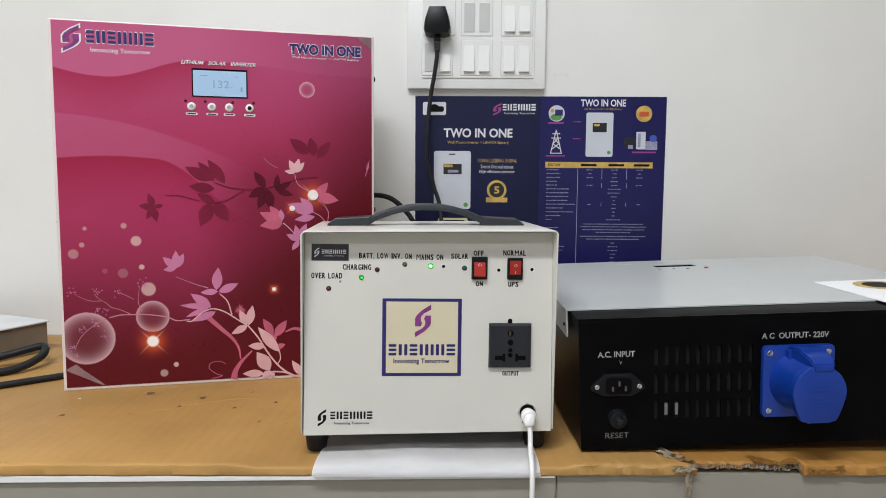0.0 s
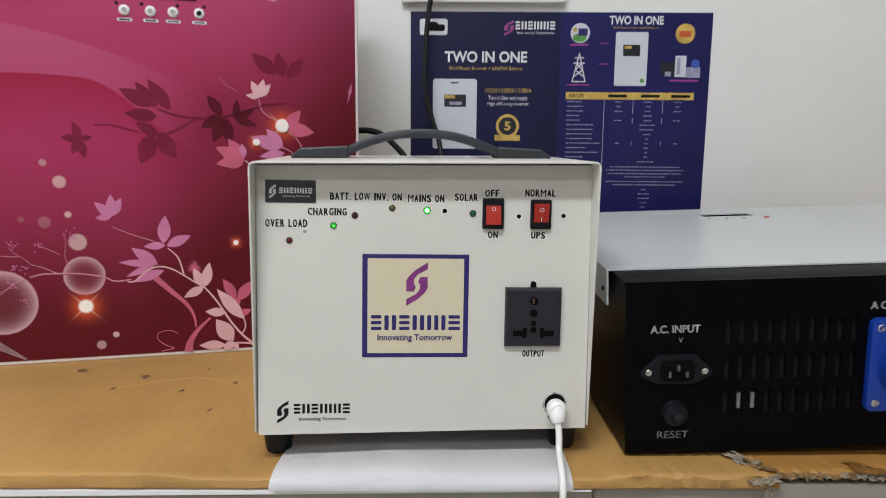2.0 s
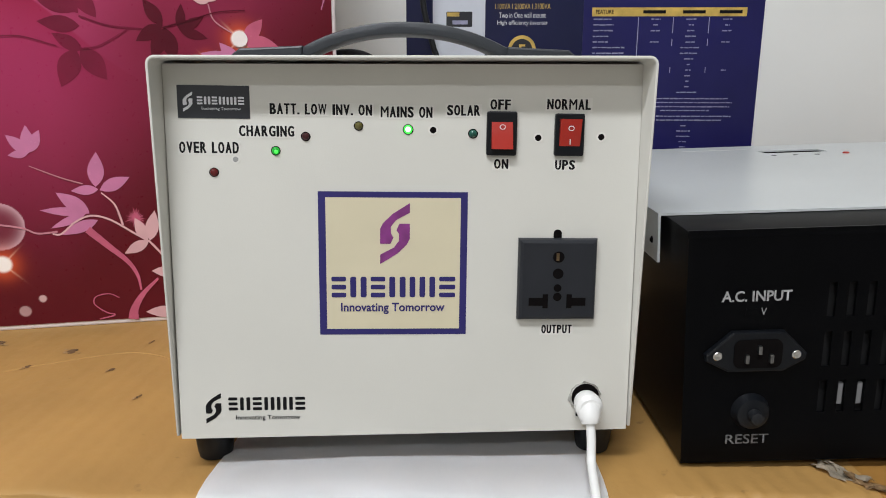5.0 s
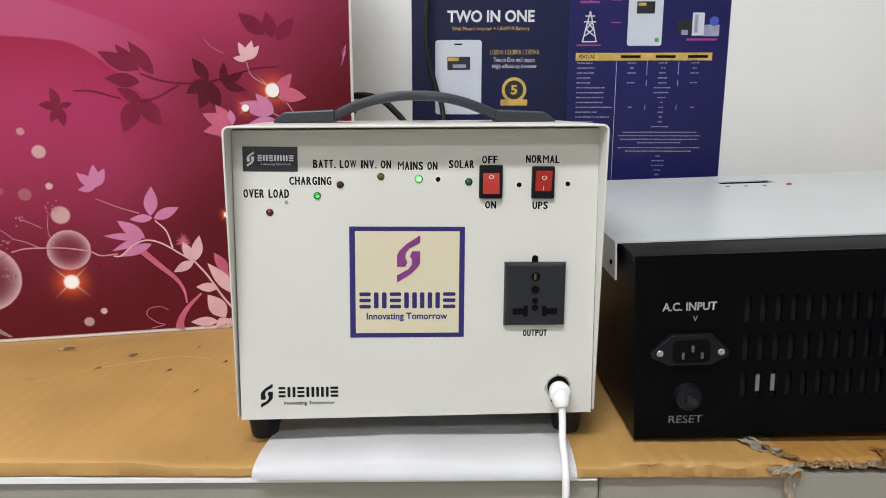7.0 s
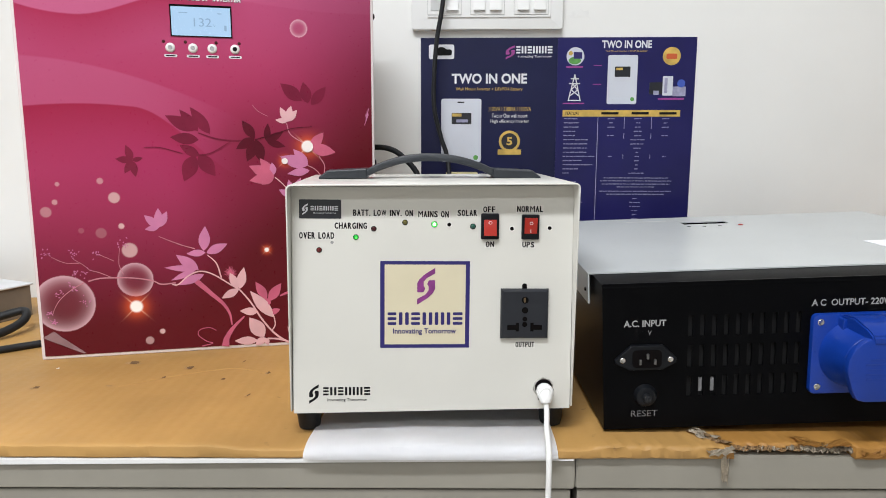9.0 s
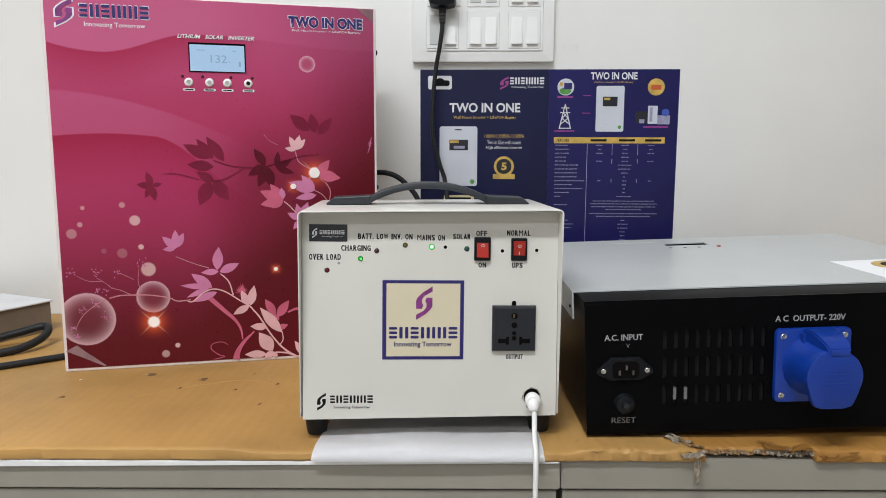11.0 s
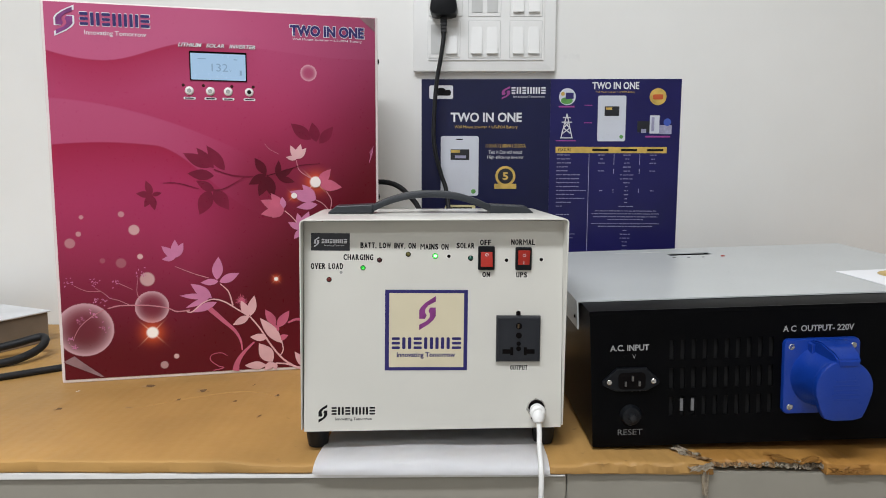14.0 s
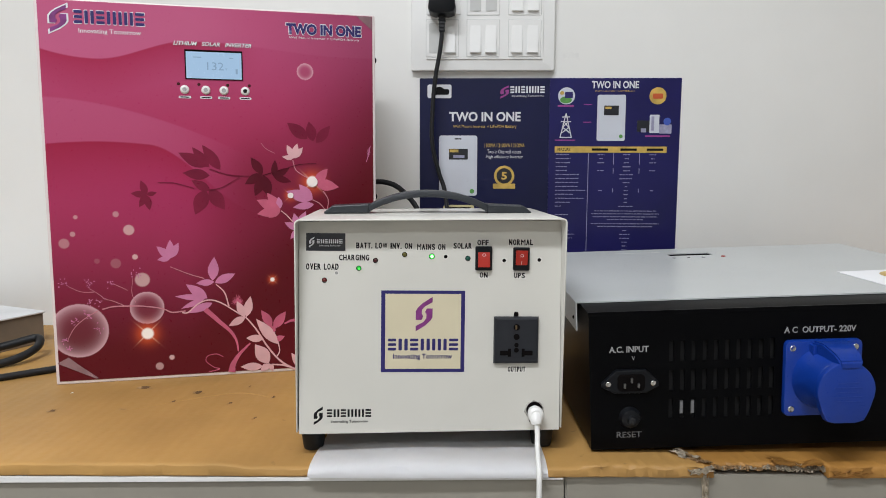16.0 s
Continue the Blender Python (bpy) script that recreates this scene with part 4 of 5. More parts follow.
def lid_outline(grow):
    """A round lid drawn out below into a blunt tongue."""
    pts = []
    for i in range(72):
        a = 2 * math.pi * i / 72
        x, z = 0.0254 * math.cos(a), 0.0254 * math.sin(a)
        if z < -0.0100:
            t = (-0.0100 - z) / 0.0154
            z = -0.0100 - 0.0198 * min(1.0, t * 1.45)
            x = math.copysign(max(abs(x), 0.0232 - 0.0118 * min(1.0, t * 1.45)) if t < 0.69 else abs(x) * 0.0114 / 0.0184, x)
        pts.append((ocx + x * grow, ocz + z * grow))
    return pts


lid_ob = part("outlet_lid", prism(lid_outline(1.0), -0.0415, -0.0350, bevel=0.0018), BLUE, out, "blue hinged lid", True)
bm = bmesh.new()
for k, wbar in enumerate((0.018, 0.024, 0.021, 0.024, 0.022)):
    prism(rect(ocx - wbar / 2 + 0.001, ocx + wbar / 2 + 0.001, ocz + 0.006 - 0.0042 * k, ocz + 0.0074 - 0.0042 * k), -0.0418, -0.0414, bm)
part("embossed_bars", bm, BLUE_DARK, lid_ob)
# hinge arm, narrower towards the lid
bm = bmesh.new()
hp = [(-0.0050, 0.1008, 0.0150), (-0.0200, 0.1022, 0.0140), (-0.0370, 0.0965, 0.0112), (-0.0424, 0.0920, 0.0100), (-0.0424, 0.0850, 0.0092), (-0.0345, 0.0840, 0.0095), (-0.0050, 0.0870, 0.0150)]
a, b = [bm.verts.new((ocx + 0.0025 - w, y, z)) for y, z, w in hp], [bm.verts.new((ocx + 0.0025 + w, y, z)) for y, z, w in hp]
bm.faces.new(a), bm.faces.new(b[::-1])
for i in range(len(hp)):
    bm.faces.new((a[i], a[(i + 1) % len(hp)], b[(i + 1) % len(hp)], b[i]))
bmesh.ops.recalc_face_normals(bm, faces=bm.faces[:])
bmesh.ops.bevel(bm, geom=bm.edges[:], offset=0.0014, segments=2, affect="EDGES")
part("hinge_arm", bm, BLUE, out, smooth=True)
part("hinge_cheek", prism(rounded(ocx - 0.0150, ocx - 0.0118, 0.0820, 0.0985, 0.001), -0.0130, -0.0049, bevel=0.0006), BLUE, out)
for x, z in ((fx0 + 0.0066, fz1 - 0.0070), (fx1 - 0.0066, fz1 - 0.0070), (fx0 + 0.0066, fz0 + 0.0070), (fx1 - 0.0066, fz0 + 0.0070)):
    screw(out, x, z, -0.0052, 0.0030)
part("hinge_screw", turned([(-0.0068, 0.0008), (-0.0060, 0.0024), (-0.0050, 0.0024)], 14, m=Matrix.Translation((0.2135, 0, 0.0937))), BRASS, out, "brass hinge screw")

# leaflet on the lid
leaf = thing("leaflet", blk.matrix_basis @ pose(0.306, 0.1435, LZ + 0.0016, 0, 0, 3), "white leaflet with a gold round emblem lying on the grey lid", "leaflet")
part("sheet", block(0.0, 0.10, -0.125, 0.0, 0.0, 0.0006), PAPER, leaf)
m = Matrix.Translation((0.056, -0.036, 0.0009)) @ Matrix.Rotation(radians(-90), 4, "X")
part("emblem", turned([(-0.00015, 0.026), (0.0, 0.026)], 36, m=m), GOLD_INK, leaf, "gold round emblem")
part("emblem_centre", turned([(-0.0004, 0.017), (-0.0002, 0.017)], 30, m=m), INK, leaf)


# ---- pink lithium inverter ----
pk = thing("wall_inverter", pose(-0.444, 0.869, 0.75, 0, 0, 15.0), "tall inverter with a pink floral front leaning by the wall", "inverter")
PW0, PW1, PH, PD = 0.0012, 0.3990, 0.4635, 0.14
part("cabinet", block(PW0, PW1, 0.0, PD, 0.0, PH, 0.0016), PINK_RIM, pk, "white powder-coated cabinet")
STEM_PALE = PETAL_PALE
SWIRL = PETAL_ROSE


def film_ink(u, v):
    """The printed ground of the front film; u and v in metres from its lower left corner."""
    def ss(a, b, x):
        t = np.clip((x - a) / (b - a), 0, 1)
        return t * t * (3 - 2 * t)
    top, mid, dark = np.array([0.45, 0.082, 0.190]), np.array([0.39, 0.033, 0.102]), np.array([0.100, 0.0058, 0.0102])
    left = 1 - ss(0.17, 0.27, u)
    w1 = 0.3960 + 0.0095 * (np.clip(0.066 - u, 0, 1) / 0.060) ** 2 + 0.0245 * ss(0.066, 0.170, u) - 0.012 * ss(0.19, 0.36, u)
    w2 = 0.350 - 0.9 * np.clip(u, 0, 1) ** 1.8
    w3 = 0.2945 + 0.004 * np.sin(u * 24) - 0.085 * ss(0.12, 0.26, u)
    def mix(c, d, f):
        return c + (d - c) * f[..., None]
    c = np.zeros(u.shape + (3,)) + mid
    c = mix(c, top, 0.62 * ss(0.30, 0.44, v) + 0.10)
    above = ss(-0.0008, 0.0008, v - w1)
    c = mix(c, top * (1.08, 1.25, 1.12), above * (0.35 + 0.65 * left) * np.clip(1.1 - (v - w1) * 5, 0.5, 1))
    c = mix(c, np.array([0.34, 0.016, 0.062]), (1 - above) * left * np.clip(1 - (w1 - v) * 22, 0, 1) * 0.85)
    band = ss(-0.0012, 0.0012, w2 - v) * ss(-0.001, 0.001, v - w3) * (1 - ss(0.10, 0.27, u))
    c = mix(c, np.array([0.47, 0.100, 0.205]), band * 0.55)
    under = ss(-0.0008, 0.0008, w3 - v) * (1 - ss(0.15, 0.27, u))
    c = mix(c, np.array([0.31, 0.013, 0.050]), under * np.clip(1 - (w3 - v) * 14, 0, 1) * 0.95)
    c = mix(c, np.array([0.37, 0.030, 0.108]), np.exp(-((u - 0.15) / 0.12) ** 2 - ((v - 0.225) / 0.05) ** 2) * 0.7)
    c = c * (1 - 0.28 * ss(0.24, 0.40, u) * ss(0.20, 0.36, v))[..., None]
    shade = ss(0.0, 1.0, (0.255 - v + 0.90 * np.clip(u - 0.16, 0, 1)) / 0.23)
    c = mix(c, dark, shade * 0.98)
    c = mix(c, np.array([0.17, 0.010, 0.026]), np.exp(-((u - 0.25) / 0.05) ** 2 - ((v - 0.25) / 0.06) ** 2) * 0.6)
    white = np.array([0.82, 0.54, 0.60])
    for bu, bv, br in ((0.0308, 0.0672, 0.0335), (0.1098, 0.0928, 0.0204), (0.3095, 0.3892, 0.0102)):
        r = np.hypot(u - bu, v - bv) / br
        c = mix(c, white, np.where(r < 1.0, 0.03 + 0.68 * np.clip(r, 0, 1) ** 4.6, 0.0) * (1 - ss(0.97, 1.03, r)))
    for bu, bv, br, alpha in ((105.7, 128.5, 8.7, 0.75), (92.7, 191, 6.3, 0.75), (98.4, 157.4, 3.3, 0.85), (78.7, 210.6, 3.6, 0.5), (33.3, 207.4, 2.5, 0.55), (29.2, 186.8, 3.1, 0.55), (19.1, 175.5, 6.0, 0.4), (121.6, 17, 4.8, 0.6), (136.6, 27.6, 3.2, 0.9), (54.8, 153.2, 3.2, 0.15), (76, 149.8, 6.0, 0.2)):
        r = np.hypot(u - bu / 1000, v - bv / 1000) / (br / 1000)
        c = mix(c, np.array([0.66, 0.43, 0.42]), alpha * (1 - ss(0.88, 1.1, r)))
    for bu, bv, size in ((109.0, 59.9, 1.0), (316.2, 250.1, 1.0), (288.4, 232.6, 0.5), (263.1, 123.8, 0.38)):
        du, dv = (u - bu / 1000) / size, (v - bv / 1000) / size
        r = np.hypot(du, dv)
        c = mix(c, np.array([0.75, 0.11, 0.03]), 0.9 * np.exp(-(r / 0.0125) ** 2))
        p, s = (du + dv) * 0.7071, (du - dv) * 0.7071
        ray = np.exp(-(np.minimum(np.abs(p), np.abs(s)) / 0.0007) ** 2) * np.exp(-(r / 0.013) ** 2)
        c = mix(c, np.array([0.95, 0.55, 0.40]), ray * 0.9)
        c = mix(c, np.array([0.98, 0.90, 0.84]), 1 - ss(0.0055, 0.0085, r))
    return np.clip(c, 0, 1)


nx, nz = 488, 572
gu, gv = np.meshgrid(np.linspace(0.0052, 0.3955, nx), np.linspace(0.0045, 0.4615, nz))
me = bpy.data.meshes.new("front_film")
idx = np.arange(nx * nz).reshape(nz, nx)
quads = np.stack([idx[:-1, :-1], idx[:-1, 1:], idx[1:, 1:], idx[1:, :-1]], -1).reshape(-1, 4)
lift = np.full(gu.shape, -0.0008)
me.from_pydata(np.stack([gu, lift, gv], -1).reshape(-1, 3).tolist(), [], quads.tolist())
layer = me.color_attributes.new("ink", "FLOAT_COLOR", "POINT")
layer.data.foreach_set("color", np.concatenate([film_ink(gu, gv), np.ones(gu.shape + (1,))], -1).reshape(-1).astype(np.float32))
me.materials.append(FILM)
film = new("front_film", me)
film.parent = pk
tagged(film, "glossy pink and maroon film printed with flowers, bubbles and sparkles")


def petal(bm, x0, z0, x1, z1, wide, y):
    """One pointed leaf from base to tip."""
    d = Vector((x1 - x0, z1 - z0))
    nrm = Vector((-d.y, d.x)) * wide * 0.44
    n = 9
    left = [Vector((x0, z0)) + d * (i / n) + nrm * math.sin(math.pi * (i / n) ** 0.85) for i in range(n + 1)]
    right = [Vector((x0, z0)) + d * (i / n) - nrm * math.sin(math.pi * (i / n) ** 0.85) for i in range(1, n)]
    pts = left + right[::-1]
    bm.faces.new([bm.verts.new((p.x / 1000, y, p.y / 1000)) for p in pts])


DARK_LEAVES = [
    ((115, 234), [(109, 252), (97, 236), (106, 219), (118, 215), (127, 237)], LEAF_DARK, 0.52),
    ((187, 269), [(154, 286)], LEAF_DARK, 0.46),
    ((190, 268), [(170, 293)], LEAF_DARK, 0.42),
    ((203, 265), [(182, 296)], LEAF_DARK, 0.42),
    ((190, 258), [(158, 261)], LEAF_DARK, 0.48),
    ((190, 239), [(168, 252)], LEAF_DARK, 0.50),
    ((185, 240), [(171, 209)], LEAF_DARK, 0.60),
    ((189, 241), [(207, 215)], LEAF_DARK, 0.62),
    ((254, 260), [(240, 281), (232, 247)], LEAF_FAINT, 0.52),
    ((256, 258), [(244, 232), (262, 230)], LEAF_FAINT, 0.52),
    ((268, 256), [(290, 250), (270, 278), (288, 268)], LEAF_FAINT, 0.42),
    ((311, 305), [(286, 325)], LEAF_DARK, 0.55),
    ((318, 302), [(313, 327)], LEAF_DARK, 0.60),
    ((322, 300), [(340, 322)], LEAF_DARK, 0.50),
]
LOWER_FLOWERS = [
    ((140, 155), [(124, 170), (124, 153), (140, 178), (150, 174)], PETAL_LILAC, 0.5),
    ((189, 125), [(192, 155)], PETAL_LILAC, 0.5),
    ((192, 122), [(217, 133)], PETAL_LILAC, 0.46),
    ((191, 123), [(169, 122)], PETAL_LILAC, 0.44),
    ((182, 102), [(157, 121)], PETAL_LILAC, 0.46),
    ((179, 103), [(143, 106)], PETAL_LILAC, 0.24),
    ((179, 102), [(150, 90)], PETAL_LILAC, 0.26),
    ((188, 96), [(158, 84)], PETAL_LILAC, 0.34),
    ((227, 76), [(218, 97)], PETAL_PALE, 0.5),
    ((229, 76), [(235, 103)], PETAL_PALE, 0.46),
    ((228, 76), [(207, 65)], PETAL_PALE, 0.46),
]
CORNER_FLOWERS = [
    ((261, 62), [(248, 84)], PETAL_ROSE, 0.48),
    ((263, 59), [(279, 81)], PETAL_ROSE, 0.5),
    ((263, 43), [(277, 48)], PETAL_ROSE, 0.6),
    ((263, 54), [(255, 66), (265, 60)], PETAL_ROSE, 0.6),
    ((268, 38), [(241, 73)], PETAL_PALE, 0.36),
    ((250, 46), [(228, 48)], PETAL_PALE, 0.52),
    ((256, 13), [(239, 39)], PETAL_PALE, 0.66),
    ((248, 9), [(220, 10)], PETAL_PALE, 0.44),
    ((257, 12), [(245, 3), (261, 2)], PETAL_PALE, 0.7),
    ((299, 3), [(285, 25)], PETAL_PALE, 0.44),
]
UPPER_FLOWERS = [
    ((293, 280), [(279, 282), (285, 297), (298, 299), (305, 294)], PETAL_PALE, 0.5),
    ((320, 248), [(336, 267), (350, 243)], PETAL_ROSE, 0.55),
    ((316, 227), [(299, 247), (283, 238)], PETAL_LILAC, 0.5),
    ((318, 221), [(291, 217)], PETAL_LILAC, 0.4),
    ((275, 214), [(259, 236), (246, 227), (246, 209), (260, 204)], PETAL_ROSE, 0.5),
    ((275, 216), [(273, 231)], PETAL_LILAC, 0.6),
    ((297, 189), [(292, 210), (307, 212), (280, 198), (287, 176)], PETAL_LILAC, 0.5),
]
LOWER_STEMS = [
    ([(58, 93), (71, 96), (89, 96), (107, 95), (128, 91), (139, 86), (155, 87)], STEM_INK, 1.6, 1.6),
    ([(151, 85), (158, 85), (170, 95), (183, 100), (198, 96), (217, 83), (229, 75)], STEM_PALE, 1.5, 1.8),
    ([(229, 75), (241, 59), (255, 35), (270, 16), (287, 4), (300, 1)], STEM_PALE, 1.8, 2.8),
    ([(193, 120), (203, 109), (208, 91)], STEM_PALE, 1.2, 1.8),
    ([(139, 144), (150, 139), (164, 133), (179, 128)], STEM_INK, 0.8, 1.2),
    ([(268, 42), (270, 29), (266, 21)], STEM_PALE, 1.4, 1.4),
    ([(260, 11), (275, 9), (290, 3)], STEM_PALE, 2.0, 2.4),
    ([(179, 88), (195, 72), (209, 58), (216, 45), (218, 31)], SWIRL, 6.5, 1.6),
]
CURLED_STEMS = [
    ([(233, 41), (219, 27), (211, 14), (209, 4)], SWIRL, 2.0, 9.0),
    ([(299, 67), (288, 69), (277, 65)], SWIRL, 5, 2),
    ([(199, 25), (191, 29), (180, 27), (178, 20), (187, 12), (194, 9), (181, 6)], SWIRL, 0.9, 1.3),
    ([(83, 97), (71, 103), (61, 106)], STEM_INK, 1.0, 0.8),
    ([(61, 106), (54, 113), (44, 120)], STEM_INK, 0.9, 0.5),
    ([(50, 115), (35, 116), (21, 123)], STEM_INK, 0.9, 0.6),
    ([(88, 116), (81, 120), (73, 124)], STEM_INK, 0.6, 0.8),
    ([(97, 100), (93, 113), (95, 132)], STEM_INK, 0.9, 0.5),
    ([(54, 92), (40, 84), (27, 73), (20, 62), (17, 54)], STEM_INK, 1.1, 0.6),
]
UPPER_STEMS = [
    ([(292, 278), (296, 265), (310, 255)], STEM_INK, 1.1, 1.1),
    ([(330, 238), (336, 227), (335, 214)], STEM_INK, 1.2, 1.2),
    ([(316, 227), (325, 222), (332, 214)], STEM_INK, 1.2, 1.2),
    ([(276, 213), (283, 207), (291, 198)], STEM_PALE, 1.2, 1.2),
    ([(253, 299), (259, 292), (270, 286)], STEM_INK, 0.6, 0.6),
    ([(190, 266), (212, 259), (238, 257)], LEAF_DARK, 1.3, 1.0),
    ([(129, 249), (146, 249), (171, 242)], LEAF_DARK, 0.8, 1.0),
    ([(190, 240), (204, 243), (226, 256)], LEAF_DARK, 1.2, 0.9),
    ([(254, 258), (280, 266), (300, 272), (322, 274)], LEAF_FAINT, 1.2, 0.7),
]

layer_y = -0.0010
for group in (DARK_LEAVES, CORNER_FLOWERS, LOWER_FLOWERS, UPPER_FLOWERS):
    for base, tips, mat, wide in group:
        bm = bmesh.new()
        for k, tip in enumerate(tips):
            petal(bm, base[0], base[1], tip[0], tip[1], wide, layer_y - 0.000012 * k)
        part("printed_leaf" if mat in (LEAF_DARK, LEAF_FAINT) else "printed_flower", bm, mat, film)
        layer_y -= 0.00001
for line, mat, w0, w1 in LOWER_STEMS + CURLED_STEMS + UPPER_STEMS:
    part("printed_stem", ribbon([(a / 1000, b / 1000) for a, b in line], w0 / 1000, layer_y - 0.0001, 0, w1 / 1000), mat, film)
    layer_y -= 0.00001
rng = random.Random(5)
for (cu, cv), spread in zip([(14, 127), (43, 126), (68, 126), (56, 104), (46, 102), (99, 138), (26, 78), (40, 85), (14, 55), (18, 47), (53, 69)], (6, 5, 5, 5, 4, 7, 5, 5, 4, 4, 6)):
    bm = bmesh.new()
    for k in range(11):
        a, b = cu + rng.gauss(0, spread * 0.5), cv + rng.gauss(0, spread * 0.5)
        ang = rng.uniform(0, 6.3)
        petal(bm, a, b, a + 2.4 * math.cos(ang), b + 2.4 * math.sin(ang), 0.55, layer_y)
    part("printed_buds", bm, PETAL_LILAC, film)
bm = bmesh.new()
for k in range(22):
    ang, ln = 0.3 + k * 0.29, rng.uniform(6, 10)
    petal(bm, 219, 97, 219 + ln * math.cos(ang), 97 + ln * math.sin(ang), 0.12, -0.00095)
part("printed_burst", bm, PETAL_ROSE, film)

SPARK = material("pale_spark_ink", (0.92, 0.84, 0.80), 0.3, gloss=0.22)
for u, v, r in ((316.2, 250.1, 6.6), (288.4, 232.6, 3.6)):
    part("printed_spark", prism(disc_outline(u / 1000, v / 1000, r / 1000, 24), -0.0026, -0.0008), SPARK, film)

# display, keys and lettering
pk_y = -0.0016
disp = part("display", prism(rect(0.1655, 0.2335, 0.3755, 0.4110), -0.0018, -0.0008), HOLE, pk, "backlit display in a black bezel")
part("screen", prism(rect(0.1670, 0.2322, 0.3766, 0.4086), -0.0021, -0.0018), LCD, disp, "pale blue lit screen")
part("digits", lettering("132", 0.1915, 0.2110, 0.3870, 0.3965, -0.0023), LCD_DIGIT, disp, "grey digits")
part("small_mark", lettering("V", 0.2125, 0.2155, 0.3872, 0.3900, -0.0023), LCD_DIGIT, disp)
for bar in ((0.1755, 0.1850, 0.4015, 0.4025), (0.2180, 0.2225, 0.4015, 0.4025), (0.2250, 0.2275, 0.3830, 0.3890)):
    part("display_bar", prism(rect(*bar), -0.0023, -0.0021), LCD_DIGIT, disp)
for k, u in enumerate((164.3, 189.0, 210.4, 235.8)):
    m = Matrix.Translation((u / 1000, 0, 0.3628))
    key = part("push_button", turned([(-0.0030, 0.0036), (-0.0026, 0.0044), (-0.0014, 0.0052), (-0.0009, 0.0054)], 24, m=m), WHITE_PLASTIC, pk, "round white push button", True)
    bm = bmesh.new()
    prism(disc_outline(u / 1000, 0.3628, 0.0026, 14), -0.0032, -0.0030, bm)
    part("button_symbol", bm, SILVER_INK if k < 3 else INK, key)
    part("button_caption", prism(rounded(u / 1000 - 0.0072, u / 1000 + 0.0072, 0.3522, 0.3552, 0.0013), -0.0013, -0.0011), WHITE_INK, pk)
    part("caption_bar", prism(rect(u / 1000 - 0.0052, u / 1000 + 0.0052, 0.3531, 0.3544), -0.0015, -0.0013), INK, pk)
    hole_u = (u + (-7, -8, 4.5, 5)[k]) / 1000
    part("pilot_lamp", turned([(-0.0016, 0.0008), (-0.0009, 0.0019)], 12, m=Matrix.Translation((hole_u, 0, 0.3695))), LED_DARKRED, pk)
for name, dx, y, mat in (("title_shadow", 0.0005, -0.0011, INK), ("title", 0.0, -0.0013, WHITE_INK)):
    bm = lettering("LITHIUM   SOLAR   INVERTER", 0.1530 + dx, 0.2445 + dx, 0.4158 - dx, 0.4206 - dx, y, 0.022)
    for v in bm.verts:
        v.co.x += 0.3 * (v.co.z - 0.4158)
    part(name, bm, mat, pk, "slanting pale capitals" if mat is WHITE_INK else "")
part("headline_edge", lettering("TWO IN ONE", 0.2866, 0.3818, 0.4339, 0.4490, -0.0012, 0.075), WHITE_INK, pk, "white outline of the letters")
part("headline", lettering("TWO IN ONE", 0.2874, 0.3810, 0.4347, 0.4482, -0.0014, 0.050), NAVY_INK, pk, "navy capitals with a white edge")
part("subtitle", lettering("Wall Mount Inverter + LiFePO4 Battery", 0.2905, 0.3785, 0.4288, 0.4322, -0.0012), WHITE_INK, pk)
for o in mark_outlines(0.0270, 0.4405, 0.0225, 0.0370):
    part("emblem_edge", prism(o, -0.0012, -0.0009), WHITE_INK, pk)
for o in mark_outlines(0.0270, 0.4405, 0.0185, 0.0320):
    part("emblem", prism(o, -0.0014, -0.0012), PURPLE, pk, "purple leaf-shaped emblem")
word_bars("name_block_edge", 0.0434, 0.1222, 0.4352, 0.4518, -0.0012, -0.0009, WHITE_INK, pk)
word_bars("name_block", 0.0440, 0.1216, 0.4360, 0.4510, -0.0014, -0.0012, NAVY_INK, pk, "navy bars with a white edge")
part("tagline", lettering("Innovating Tomorrow", 0.0485, 0.1170, 0.4235, 0.4305, -0.0012, 0.004), WHITE_INK, pk)
# lifted clear film in the corners
part("peeling_corner", prism([(0.0040, 0.0275), (0.0170, 0.0345), (0.0250, 0.0270), (0.0500, 0.0062), (0.0470, 0.0058)], -0.0016, -0.0012), CLEAR_TAPE, pk, "lifted corner of clear film")
part("peeling_corner", prism([(0.3750, 0.4610), (0.3950, 0.4610), (0.3950, 0.4440), (0.3905, 0.4480)], -0.0014, -0.0011), CLEAR_TAPE, pk, "lifted corner of clear film")
for k in range(5):
    part("rub_mark", ribbon([(0.3865 + 0.0012 * k, 0.276 + 0.003 * k), (0.3885 + 0.0006 * k, 0.284 + 0.002 * k), (0.3872 + 0.0012 * k, 0.290 + 0.0018 * k)], 0.0009, -0.0012 - 0.00004 * k, 0, 0.0005), PETAL_LILAC, pk, "rubbed scratch")
for x, sgn, zs in ((PW0, -1, (0.388, 0.226, 0.215, 0.070)), (PW1, 1, (0.409, 0.230))):
    for z in zs:
        m = Matrix.Translation((x, 0.016, z)) @ Matrix.Rotation(radians(90 * sgn), 4, "Z")
        part("side_screw", turned([(-0.0038, 0.0016), (-0.0030, 0.0034), (0.0004, 0.0036)], 14, m=m), RUBBER, pk, "black side screw", True)
for x in (0.055, 0.345):
    m = Matrix.Translation((x, 0.020, PH)) @ Matrix.Rotation(radians(-90), 4, "X")
    part("top_screw", turned([(-0.0030, 0.0022), (-0.0022, 0.0036), (0.0003, 0.0038)], 14, m=m), RUBBER, pk, smooth=True)

